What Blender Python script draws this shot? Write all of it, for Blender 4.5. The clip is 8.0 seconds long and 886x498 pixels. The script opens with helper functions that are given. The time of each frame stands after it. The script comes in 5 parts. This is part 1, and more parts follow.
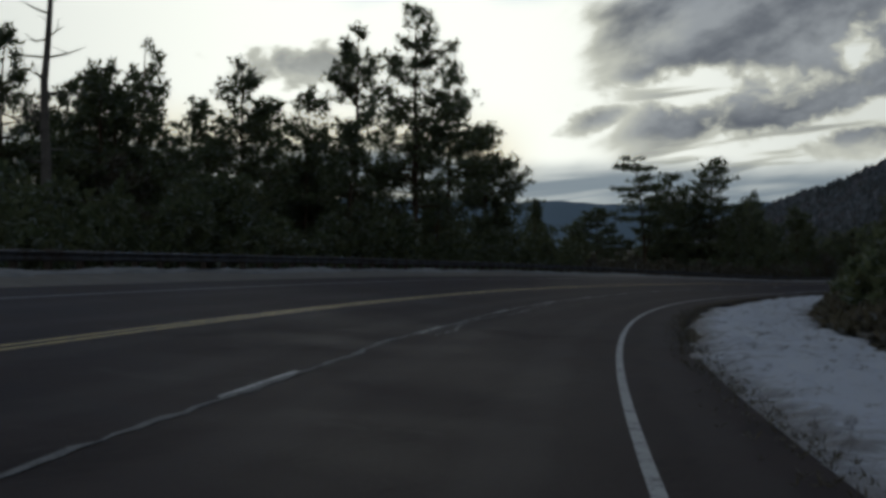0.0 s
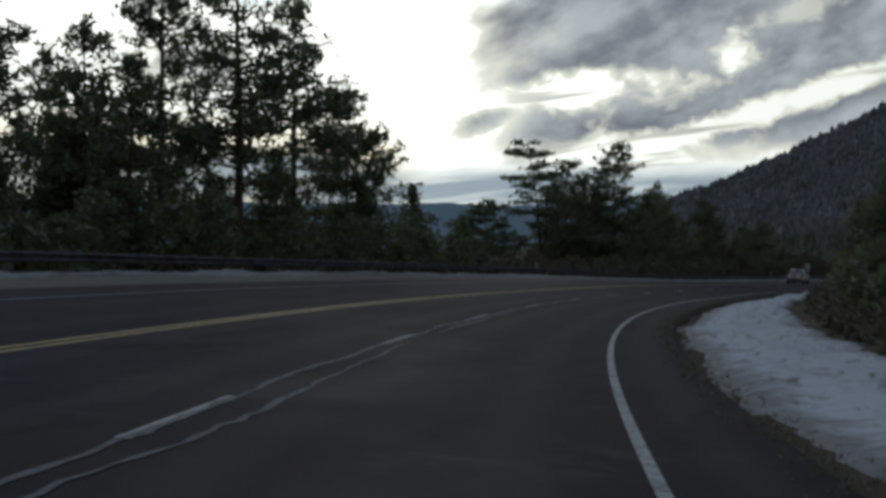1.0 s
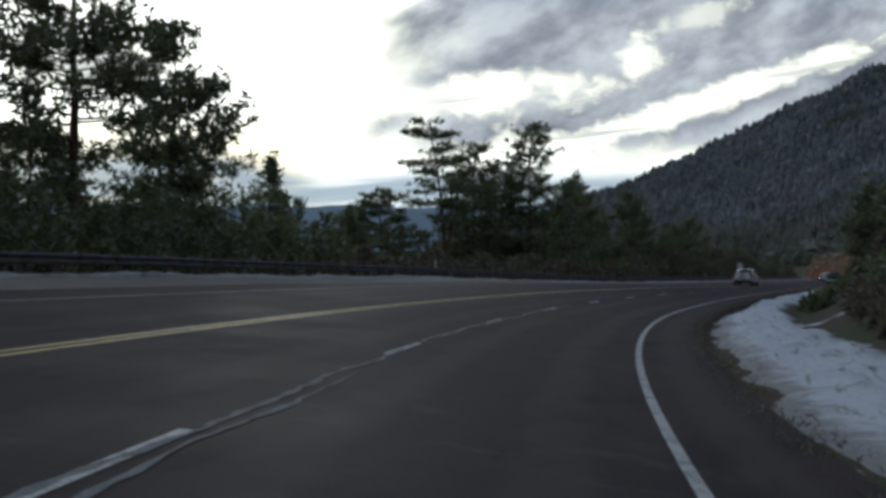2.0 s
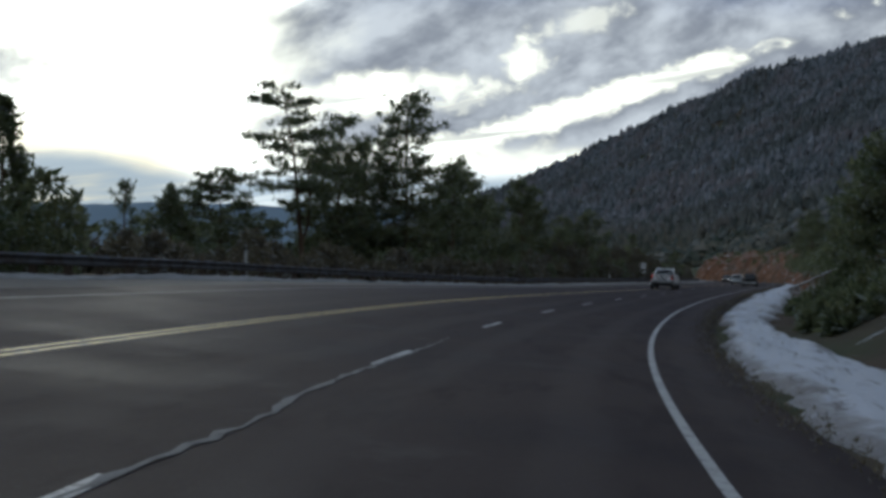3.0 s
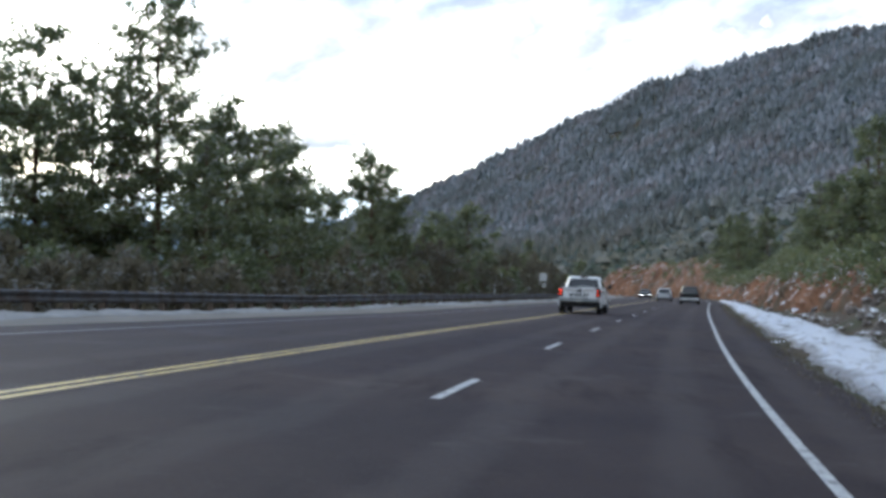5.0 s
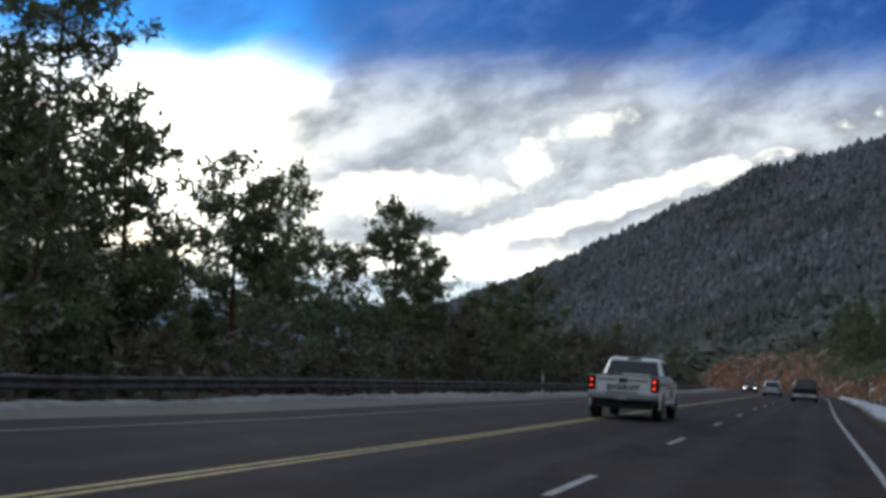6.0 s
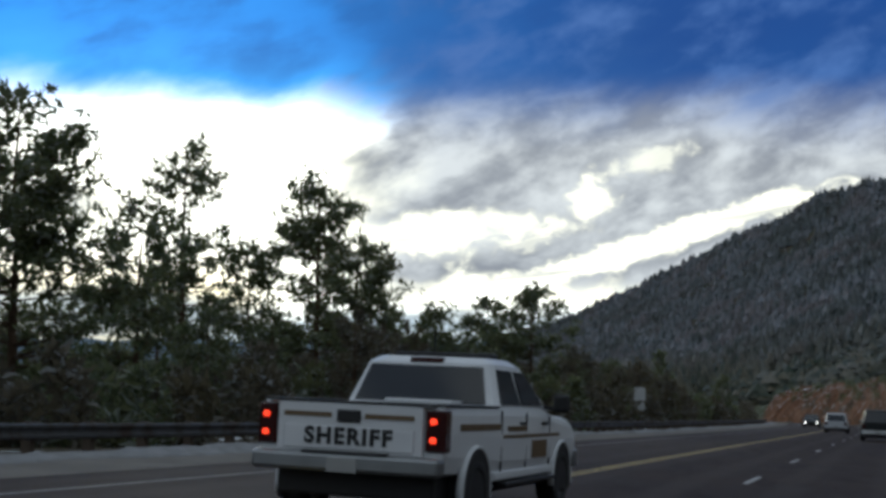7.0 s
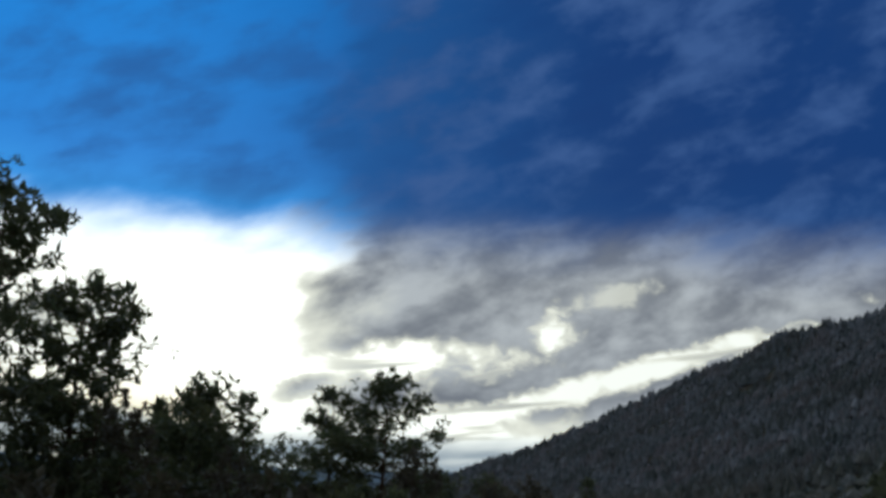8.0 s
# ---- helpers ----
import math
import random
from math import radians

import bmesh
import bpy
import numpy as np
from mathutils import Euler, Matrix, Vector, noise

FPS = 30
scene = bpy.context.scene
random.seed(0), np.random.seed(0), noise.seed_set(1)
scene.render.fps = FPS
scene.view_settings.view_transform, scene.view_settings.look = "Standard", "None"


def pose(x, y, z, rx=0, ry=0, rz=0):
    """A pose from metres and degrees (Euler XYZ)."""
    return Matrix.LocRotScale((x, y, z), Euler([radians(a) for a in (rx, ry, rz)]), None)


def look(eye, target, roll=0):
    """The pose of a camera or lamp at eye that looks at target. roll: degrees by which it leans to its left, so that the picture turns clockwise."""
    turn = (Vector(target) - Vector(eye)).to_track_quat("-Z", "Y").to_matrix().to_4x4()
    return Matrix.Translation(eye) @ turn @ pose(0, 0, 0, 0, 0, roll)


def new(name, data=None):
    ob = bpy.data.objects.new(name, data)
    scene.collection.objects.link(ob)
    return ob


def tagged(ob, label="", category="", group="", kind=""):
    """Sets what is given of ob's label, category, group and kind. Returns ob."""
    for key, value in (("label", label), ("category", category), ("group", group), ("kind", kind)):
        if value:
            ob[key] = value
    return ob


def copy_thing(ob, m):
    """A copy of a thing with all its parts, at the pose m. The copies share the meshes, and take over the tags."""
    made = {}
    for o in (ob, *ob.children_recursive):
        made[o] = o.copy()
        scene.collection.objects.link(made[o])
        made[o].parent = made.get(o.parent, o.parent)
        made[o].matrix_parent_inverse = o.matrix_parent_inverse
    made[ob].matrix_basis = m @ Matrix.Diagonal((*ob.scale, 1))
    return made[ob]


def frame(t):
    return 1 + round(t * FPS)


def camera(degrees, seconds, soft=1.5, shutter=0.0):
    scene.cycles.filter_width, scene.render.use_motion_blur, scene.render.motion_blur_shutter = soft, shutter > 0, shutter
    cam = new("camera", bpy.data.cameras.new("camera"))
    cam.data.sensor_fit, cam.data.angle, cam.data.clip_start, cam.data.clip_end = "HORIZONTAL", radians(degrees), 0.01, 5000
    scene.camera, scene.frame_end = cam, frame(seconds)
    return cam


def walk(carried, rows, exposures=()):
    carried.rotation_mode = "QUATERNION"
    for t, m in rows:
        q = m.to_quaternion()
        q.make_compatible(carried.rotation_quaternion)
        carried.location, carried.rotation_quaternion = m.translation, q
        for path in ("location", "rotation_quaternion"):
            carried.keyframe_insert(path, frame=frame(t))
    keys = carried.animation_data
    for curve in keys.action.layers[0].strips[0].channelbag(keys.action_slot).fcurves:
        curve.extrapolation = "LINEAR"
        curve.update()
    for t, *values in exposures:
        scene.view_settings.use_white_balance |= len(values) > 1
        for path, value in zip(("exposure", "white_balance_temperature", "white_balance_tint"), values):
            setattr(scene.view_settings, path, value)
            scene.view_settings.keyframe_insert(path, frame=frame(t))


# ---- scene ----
cam = camera(38.48, 8.0, 3.6)


def key(t, x, y, z, yaw, pitch, roll):
    return t, pose(x, y, z, 90 + pitch, 0, yaw) @ pose(0, 0, 0, 0, 0, -roll)


PATH = [
    (0, 3.05, 0.00, 1.168, 4.90, 0.97, -0.94),
    (0.5, 3.14, 13.40, 1.152, 1.90, 0.92, -0.58),
    (1, 3.67, 26.75, 1.137, -0.16, 1.15, -0.19),
    (1.5, 4.68, 40.05, 1.124, -2.02, 1.00, -0.14),
    (1.7, 5.23, 45.35, 1.119, -2.87, 1.07, 0.30),
    (2.8, 9.82, 74.02, 1.112, -8.48, 1.66, -0.80),
    (3, 10.95, 79.14, 1.114, -9.47, 1.28, -0.09),
    (3.5, 14.19, 91.76, 1.116, -11.83, 0.85, -0.22),
    (4, 17.96, 104.01, 1.116, -14.16, 0.75, -0.08),
    (4.5, 22.18, 115.90, 1.117, -15.39, 1.70, -0.94),
    (5, 26.78, 127.46, 1.143, -14.05, 1.99, 0.23),
    (5.2, 28.74, 132.02, 1.150, -13.35, 4.78, -0.85),
    (6.3, 40.12, 156.79, 1.201, -8.85, 5.96, -0.88),
    (6.5, 42.24, 161.27, 1.213, -9.38, 6.26, -0.77),
    (7, 47.48, 172.47, 1.245, -6.46, 7.50, -0.29),
    (7.4, 51.69, 181.39, 1.251, -2.65, 7.66, -0.65),
    (7.5, 52.74, 183.61, 1.252, -3.16, 9.02, -0.53),
    (8, 57.98, 194.70, 1.258, -7.95, 13.34, -2.38),
]
walk(cam, [key(*row) for row in PATH],
     [(0, -1.25, 6050, 2), (0.5, -0.95, 6050, 2), (1, -0.75, 6000, 2), (1.5, -0.4, 5950, 2), (2.8, -0.2, 5850, 2), (3.5, -0.15, 5850, 2),
      (4, 0.45, 5900, 3), (4.5, 1.25, 5950, 3), (5.2, 1.45, 5950, 3), (6.3, 0.0, 6150, 3), (7, 0.05, 6150, 1), (8, -0.7, 6000, 1)])


# ---- world and sun ----
SUN_AZ, SUN_EL = 7.0, 11.0     # degrees, to the left of +y and above the horizon


class Nodes:
    """Short calls for building node trees."""

    def __init__(self, tree):
        self.tree = tree
        self.n, self.l = tree.nodes, tree.links
        self.n.clear()

    def put(self, socket, value):
        if isinstance(value, bpy.types.NodeSocket):
            self.l.new(value, socket)
        else:
            socket.default_value = value

    def math(self, op, *args, clamp=False):
        node = self.n.new("ShaderNodeMath")
        node.operation, node.use_clamp = op, clamp
        for i, a in enumerate(args):
            self.put(node.inputs[i], a)
        return node.outputs[0]

    def smooth(self, x, lo, hi, a=0.0, b=1.0):
        node = self.n.new("ShaderNodeMapRange")
        node.interpolation_type = "SMOOTHSTEP"
        for i, v in enumerate((x, lo, hi, a, b)):
            self.put(node.inputs[i], v)
        return node.outputs[0]

    def mix(self, fac, a, b):
        node = self.n.new("ShaderNodeMix")
        node.data_type = "RGBA"
        self.put(node.inputs[0], fac)
        for i, c in ((6, a), (7, b)):
            self.put(node.inputs[i], c if isinstance(c, bpy.types.NodeSocket) else (*c, 1))
        return node.outputs[2]

    def combine(self, x, y, z=0.0):
        node = self.n.new("ShaderNodeCombineXYZ")
        for i, v in enumerate((x, y, z)):
            self.put(node.inputs[i], v)
        return node.outputs[0]

    def noise(self, vector, scale, detail=4.0, rough=0.55, distort=0.0, out=0):
        node = self.n.new("ShaderNodeTexNoise")
        if vector is not None:
            self.l.new(vector, node.inputs["Vector"])
        node.inputs["Scale"].default_value, node.inputs["Detail"].default_value = scale, detail
        node.inputs["Roughness"].default_value, node.inputs["Distortion"].default_value = rough, distort
        return node.outputs[out]

    def ramp(self, fac, *stops):
        node = self.n.new("ShaderNodeValToRGB")
        e = node.color_ramp.elements
        for i, (p, c) in enumerate(stops):
            s = e[i] if i < 2 else e.new(p)
            s.position, s.color = p, (*c, 1)
        self.put(node.inputs[0], fac)
        return node.outputs[0]


def build_world():
    world = bpy.data.worlds.new("evening_sky")
    scene.world = world
    world.use_nodes = True
    k = Nodes(world.node_tree)
    at = k.n.new("ShaderNodeTexCoord").outputs["Generated"]
    split = k.n.new("ShaderNodeSeparateXYZ")
    k.l.new(at, split.inputs[0])
    x, y, z = split.outputs
    deg = 180 / math.pi
    az = k.math("MULTIPLY", k.math("ARCTAN2", k.math("MULTIPLY", x, -1.0), y), deg)
    el = k.math("MULTIPLY", k.math("ARCSINE", z), deg)
    slant = k.math("ADD", el, k.math("MULTIPLY", az, 0.26))
    flat = k.combine(k.math("MULTIPLY", az, 0.115), k.math("MULTIPLY", slant, 0.30))
    streak = k.combine(k.math("MULTIPLY", az, 0.07), k.math("MULTIPLY", k.math("ADD", el, k.math("MULTIPLY", az, 0.12)), 0.85), 3.0)
    n1 = k.noise(flat, 1.0, 6, 0.52, 0.2)
    n2 = k.noise(streak, 1.0, 5, 0.55, 0.3)
    n3 = k.noise(k.combine(k.math("MULTIPLY", az, 0.22), k.math("MULTIPLY", slant, 0.40), 7.0), 1.0, 5, 0.52, 0.15)
    n4 = k.noise(k.combine(k.math("MULTIPLY", az, 0.75), k.math("MULTIPLY", el, 1.1), 11.0), 1.0, 5, 0.6, 0.3)
    w1 = k.math("SUBTRACT", n1, 0.5)
    w4 = k.math("SUBTRACT", n4, 0.5)
    w3 = k.math("SUBTRACT", n3, 0.5)

    def blob(a0, e0, wa, we, wob=1.6, tilt=0.0):
        da = k.math("SUBTRACT", az, a0)
        de = k.math("SUBTRACT", k.math("SUBTRACT", el, e0), k.math("MULTIPLY", da, tilt))
        d = k.math("SQRT", k.math("ADD", k.math("POWER", k.math("DIVIDE", da, wa), 2.0), k.math("POWER", k.math("DIVIDE", de, we), 2.0)))
        return k.smooth(k.math("ADD", d, k.math("ADD", k.math("MULTIPLY", w3, wob * 2.2), k.math("MULTIPLY", w4, wob * 1.6))), 1.7, 0.25)

    # blue high up, brighter towards the sun; the windshield's tint band is painted in
    blue = k.mix(k.smooth(k.math("ADD", az, k.math("ADD", k.math("MULTIPLY", w1, 10.0), k.math("MULTIPLY", w3, 9.0))), -19.0, 8.0), (0.004, 0.066, 0.33), (0.028, 0.35, 1.08))
    sky = k.n.new("ShaderNodeTexSky")
    sky.sky_type, sky.sun_disc = "NISHITA", False
    sky.sun_elevation, sky.sun_rotation = radians(SUN_EL), radians(-SUN_AZ)
    scaled = k.n.new("ShaderNodeVectorMath")
    scaled.operation = "SCALE"
    k.l.new(sky.outputs[0], scaled.inputs[0])
    scaled.inputs["Scale"].default_value = 0.05
    blue = k.mix(0.95, scaled.outputs[0], blue)
    high = k.mix(k.smooth(k.math("ADD", k.math("MULTIPLY", n1, 0.5), k.math("MULTIPLY", n3, 0.5)), 0.42, 0.62), blue, k.mix(0.6, blue, (0.045, 0.11, 0.34)))

    # sunlit haze round the hidden sun
    glow = k.mix(k.smooth(k.math("ABSOLUTE", k.math("SUBTRACT", az, SUN_AZ)), 4.0, 24.0), (2.6, 2.45, 2.2), (1.75, 1.68, 1.55))
    glow = k.mix(k.math("MULTIPLY", k.smooth(el, 8.0, 4.0), k.smooth(az, 0.0, 4.0)), glow, (1.9, 1.5, 0.85))
    top = k.math("ADD", el, k.math("ADD", k.math("MULTIPLY", w1, 3.2), k.math("MULTIPLY", w3, 1.8)))
    rim = k.mix(k.smooth(top, 11.6, 15.2), glow, (0.12, 0.55, 1.30))
    base = k.mix(k.smooth(top, 12.8, 17.2), rim, high)

    # grey cloud deck to the right, with bright gaps low down
    soft = k.math("ADD", k.math("MULTIPLY", n3, 0.8), k.math("MULTIPLY", n4, 0.2))
    grey = k.mix(k.smooth(soft, 0.38, 0.64), (0.26, 0.27, 0.325), (0.74, 0.735, 0.77))
    patchy = k.smooth(k.math("ADD", k.math("MULTIPLY", n3, 0.85), k.math("MULTIPLY", n4, 0.15)), 0.44, 0.68)
    # deck top coloured blue to stand in for the tinted glass band
    tinted_top = k.mix(patchy, k.mix(0.5, high, (0.03, 0.075, 0.23)), (0.085, 0.17, 0.44))
    lean = k.math("ADD", top, k.smooth(az, -12.0, -27.0, 0.0, 0.8))
    grey = k.mix(k.smooth(lean, 11.8, 15.8), grey, tinted_top)
    edge = k.smooth(k.math("ADD", az, k.math("ADD", k.math("MULTIPLY", w1, 11.0), k.math("MULTIPLY", w3, 5.0))), 0.2, -6.0)
    low_cut = k.smooth(k.math("ADD", el, k.math("ADD", k.math("MULTIPLY", w3, 2.4), k.math("MULTIPLY", w4, 1.2))), 4.9, 6.5)
    # white break under the main lobe, small holes, and a rift along the ridge
    gap = k.math("MULTIPLY", blob(-5.4, 8.05, 6.0, 0.8, 1.5, -0.09), 0.95)
    holes = k.math("MAXIMUM", k.math("MULTIPLY", blob(-13.0, 9.75, 1.0, 0.95, 1.9), 0.97), k.math("MULTIPLY", blob(-15.6, 11.3, 1.4, 0.62, 2.0, -0.25), 0.5))
    rift = k.math("MULTIPLY", blob(-14.8, 7.4, 6.6, 0.5, 2.0, -0.31), 0.88)
    open_sky = k.math("MAXIMUM", gap, k.math("MAXIMUM", holes, rift))
    deck = k.math("MULTIPLY", k.math("MULTIPLY", edge, low_cut), k.math("SUBTRACT", 1.0, open_sky, clamp=True))
    thin = k.math("MULTIPLY", k.smooth(n2, 0.50, 0.64), k.smooth(az, -1.5, -5.0))
    deck = k.math("MAXIMUM", deck, k.math("MULTIPLY", thin, 0.6))
    deck = k.math("MAXIMUM", deck, k.math("MULTIPLY", blob(-2.2, 6.9, 1.5, 0.5, 0.9, -0.3), 0.8))
    deck = k.math("MAXIMUM", deck, k.math("MULTIPLY", blob(11.0, 8.9, 2.8, 0.8, 1.8), 0.6))
    lit = k.mix(k.math("MULTIPLY", k.smooth(deck, 0.02, 0.35), k.smooth(top, 13.2, 11.0)), base, (1.45, 1.36, 1.15))
    colour = k.mix(k.math("MULTIPLY", k.smooth(deck, 0.1, 1.0), 0.96), lit, grey)

    # banded cloud near the horizon
    band = k.math("MULTIPLY", k.smooth(k.math("ADD", k.math("SUBTRACT", el, k.smooth(az, 2.0, 8.0, 0.0, 0.9)), k.math("MULTIPLY", w1, 1.6)), 5.4, 4.1), k.smooth(n2, 0.32, 0.52, 0.55, 0.95))
    colour = k.mix(k.math("MULTIPLY", band, k.smooth(az, 16.0, 7.0, 0.85, 1.0)), colour, k.mix(n2, (0.26, 0.34, 0.44), (0.64, 0.70, 0.76)))

    # broken overcast over the rest of the sky
    over = k.mix(k.smooth(n1, 0.38, 0.62), (0.25, 0.29, 0.38), (0.58, 0.60, 0.65))
    colour = k.mix(k.math("MAXIMUM", k.smooth(el, 24.0, 36.0), k.smooth(k.math("ABSOLUTE", az), 42.0, 65.0)), colour, over)
    ground = k.smooth(el, -0.5, -3.0)
    colour = k.mix(ground, colour, (0.05, 0.055, 0.06))
    bg = k.n.new("ShaderNodeBackground")
    k.l.new(colour, bg.inputs[0])
    bg.inputs[1].default_value = 1.0
    out = k.n.new("ShaderNodeOutputWorld")
    k.l.new(bg.outputs[0], out.inputs[0])


build_world()
sun = bpy.data.lights.new("sun", "SUN")
sun.energy, sun.angle, sun.color = 0.6, radians(12), (1.0, 0.90, 0.74)
a, e = radians(SUN_AZ), radians(SUN_EL)
new("sun", sun).matrix_world = look((-math.sin(a) * 300, math.cos(a) * 300, 300 * math.tan(e)), (0, 0, 0))


# ---- materials ----
def material(name, build, rough=0.8, metal=0.0, spec=0.4):
    m = bpy.data.materials.new(name)
    m.use_nodes = True
    k = Nodes(m.node_tree)
    k.m = m
    k.bsdf = k.n.new("ShaderNodeBsdfPrincipled")
    out = k.n.new("ShaderNodeOutputMaterial")
    k.l.new(k.bsdf.outputs[0], out.inputs[0])
    k.bsdf.inputs["Roughness"].default_value = rough
    k.bsdf.inputs["Metallic"].default_value = metal
    k.bsdf.inputs["Specular IOR Level"].default_value = spec
    k.obj = k.n.new("ShaderNodeTexCoord").outputs["Object"]
    geo = k.n.new("ShaderNodeNewGeometry")
    k.pos, k.normal, k.island = geo.outputs["Position"], geo.outputs["Normal"], geo.outputs["Random Per Island"]
    k.rand = k.n.new("ShaderNodeObjectInfo").outputs["Random"]
    colour = build(k)
    k.put(k.bsdf.inputs["Base Color"], colour if isinstance(colour, bpy.types.NodeSocket) else (*colour, 1))
    return m


def bump(k, height, strength, distance):
    node = k.n.new("ShaderNodeBump")
    node.inputs["Strength"].default_value, node.inputs["Distance"].default_value = strength, distance
    k.l.new(height, node.inputs["Height"])
    k.l.new(node.outputs[0], k.bsdf.inputs["Normal"])


def up_facing(k):
    s = k.n.new("ShaderNodeSeparateXYZ")
    k.l.new(k.normal, s.inputs[0])
    return s.outputs[2]


def asphalt(k):
    grain = k.noise(k.pos, 26.0, 3, 0.7)
    patch = k.noise(k.pos, 0.22, 5, 0.68)
    s = k.n.new("ShaderNodeSeparateXYZ")
    k.l.new(k.pos, s.inputs[0])
    along = k.combine(k.math("ADD", s.outputs[0], k.math("MULTIPLY", s.outputs[1], -0.3)), k.math("MULTIPLY", s.outputs[1], 0.22), 0.0)
    streak = k.noise(along, 1.1, 6, 0.68)
    bump(k, grain, 0.5, 0.012)
    k.put(k.bsdf.inputs["Roughness"], k.smooth(patch, 0.35, 0.7, 0.72, 0.9))
    c = k.mix(k.smooth(patch, 0.3, 0.7), (0.0235, 0.0172, 0.0168), (0.052, 0.041, 0.0385))
    c = k.mix(k.smooth(streak, 0.50, 0.68, 0.0, 0.65), c, (0.0150, 0.0112, 0.0112))
    lat = k.n.new("ShaderNodeAttribute")
    lat.attribute_name = "across"
    across = lat.outputs["Fac"]
    wander = k.math("ADD", across, k.math("MULTIPLY", k.math("SUBTRACT", patch, 0.5), 0.9))
    track = k.math("COSINE", k.math("MULTIPLY", k.math("ADD", wander, 0.95), 2 * math.pi / 1.78))
    c = k.mix(k.smooth(track, 0.1, 1.0, 0.0, 0.26), c, (0.082, 0.071, 0.066))
    c = k.mix(k.smooth(wander, -1.0, -6.5, 0.0, 0.30), c, (0.088, 0.075, 0.070))
    c = k.mix(k.smooth(k.noise(k.pos, 0.55, 6, 0.72), 0.56, 0.70, 0.0, 0.4), c, (0.085, 0.075, 0.072))
    return k.mix(k.smooth(grain, 0.5, 0.8, 0.0, 0.5), c, (0.075, 0.07, 0.07))


def paint(colour):
    def f(k):
        wear = k.noise(k.pos, 3.0, 6, 0.7)
        fine = k.noise(k.pos, 24.0, 3, 0.7)
        w = k.math("ADD", k.math("MULTIPLY", wear, 0.6), k.math("MULTIPLY", fine, 0.4))
        return k.mix(k.smooth(w, 0.47, 0.62, 0.0, 0.85), colour, (0.07, 0.068, 0.068))
    return f


def earth(k):
    big = k.noise(k.pos, 0.045, 5, 0.6)
    fine = k.noise(k.pos, 0.9, 6, 0.65)
    bump(k, fine, 0.8, 0.25)
    c = k.mix(fine, (0.038, 0.030, 0.022), (0.105, 0.080, 0.058))
    c = k.mix(k.smooth(big, 0.42, 0.6), c, (0.05, 0.058, 0.03))
    snow = k.smooth(k.math("ADD", k.math("MULTIPLY", k.noise(k.pos, 0.32, 6, 0.68), 0.8), k.math("MULTIPLY", fine, 0.2)), 0.585, 0.63)
    return k.mix(snow, c, (0.66, 0.69, 0.74))


def snow(k):
    dirt = k.noise(k.pos, 0.9, 6, 0.68)
    fine = k.noise(k.pos, 7.0, 5, 0.65)
    bump(k, k.math("ADD", dirt, k.math("MULTIPLY", fine, 0.6)), 1.0, 0.28)
    k.bsdf.inputs["Subsurface Weight"].default_value = 0.15
    k.bsdf.inputs["Subsurface Radius"].default_value = (0.05, 0.06, 0.08)
    c = k.mix(k.smooth(dirt, 0.52, 0.72), (0.60, 0.625, 0.685), (0.33, 0.325, 0.335))
    rim = k.n.new("ShaderNodeAttribute")
    rim.attribute_name = "rim"
    grit = k.math("ADD", k.math("MULTIPLY", rim.outputs["Fac"], 0.55), k.math("MULTIPLY", k.noise(k.pos, 1.7, 6, 0.7), 0.75))
    c = k.mix(k.smooth(grit, 0.52, 0.82, 0.0, 0.85), c, (0.20, 0.185, 0.175))
    s = k.n.new("ShaderNodeSeparateXYZ")
    k.l.new(k.pos, s.inputs[0])
    drag = k.noise(k.combine(k.math("ADD", s.outputs[0], k.math("MULTIPLY", s.outputs[1], -0.3)), k.math("MULTIPLY", s.outputs[1], 0.16), 0.0), 2.6, 6, 0.7)
    c = k.mix(k.smooth(drag, 0.54, 0.66, 0.0, 0.8), c, (0.13, 0.118, 0.112))
    return k.mix(k.smooth(fine, 0.62, 0.74, 0.0, 0.75), c, (0.11, 0.095, 0.085))


def clay(k):
    n = k.noise(k.pos, 0.35, 6, 0.65)
    s = k.n.new("ShaderNodeSeparateXYZ")
    k.l.new(k.pos, s.inputs[0])
    cracks = k.noise(k.combine(k.math("MULTIPLY", s.outputs[0], 1.2), k.math("MULTIPLY", s.outputs[1], 1.2), k.math("MULTIPLY", s.outputs[2], 0.25)), 1.0, 5, 0.65)
    bump(k, cracks, 1.0, 0.5)
    c = k.mix(k.smooth(n, 0.35, 0.65), (0.108, 0.050, 0.027), (0.215, 0.102, 0.054))
    c = k.mix(k.smooth(cracks, 0.5, 0.7), c, (0.07, 0.05, 0.035))
    c = k.mix(k.smooth(k.noise(k.pos, 0.16, 6, 0.7), 0.50, 0.60, 0.0, 0.75), c, (0.050, 0.046, 0.030))
    white = k.math("MULTIPLY", k.smooth(up_facing(k), 0.45, 0.85), k.smooth(k.noise(k.pos, 0.7, 5, 0.7), 0.55, 0.62))
    return k.mix(white, c, (0.6, 0.62, 0.66))


def rock(k):
    n = k.noise(k.obj, 2.4, 6, 0.65)
    bump(k, n, 0.9, 0.12)
    c = k.mix(n, (0.07, 0.058, 0.05), (0.24, 0.205, 0.18))
    return k.mix(k.math("MULTIPLY", k.smooth(up_facing(k), 0.45, 0.8), k.smooth(n, 0.50, 0.60)), c, (0.74, 0.77, 0.81))


def bark(k):
    n = k.noise(k.obj, 5.0, 5, 0.65)
    bump(k, n, 1.0, 0.05)
    return k.mix(n, (0.030, 0.022, 0.017), (0.15, 0.095, 0.062))


def dead_wood(k):
    n = k.noise(k.obj, 6.0, 5, 0.65)
    bump(k, n, 0.8, 0.03)
    return k.mix(n, (0.07, 0.06, 0.052), (0.26, 0.23, 0.20))


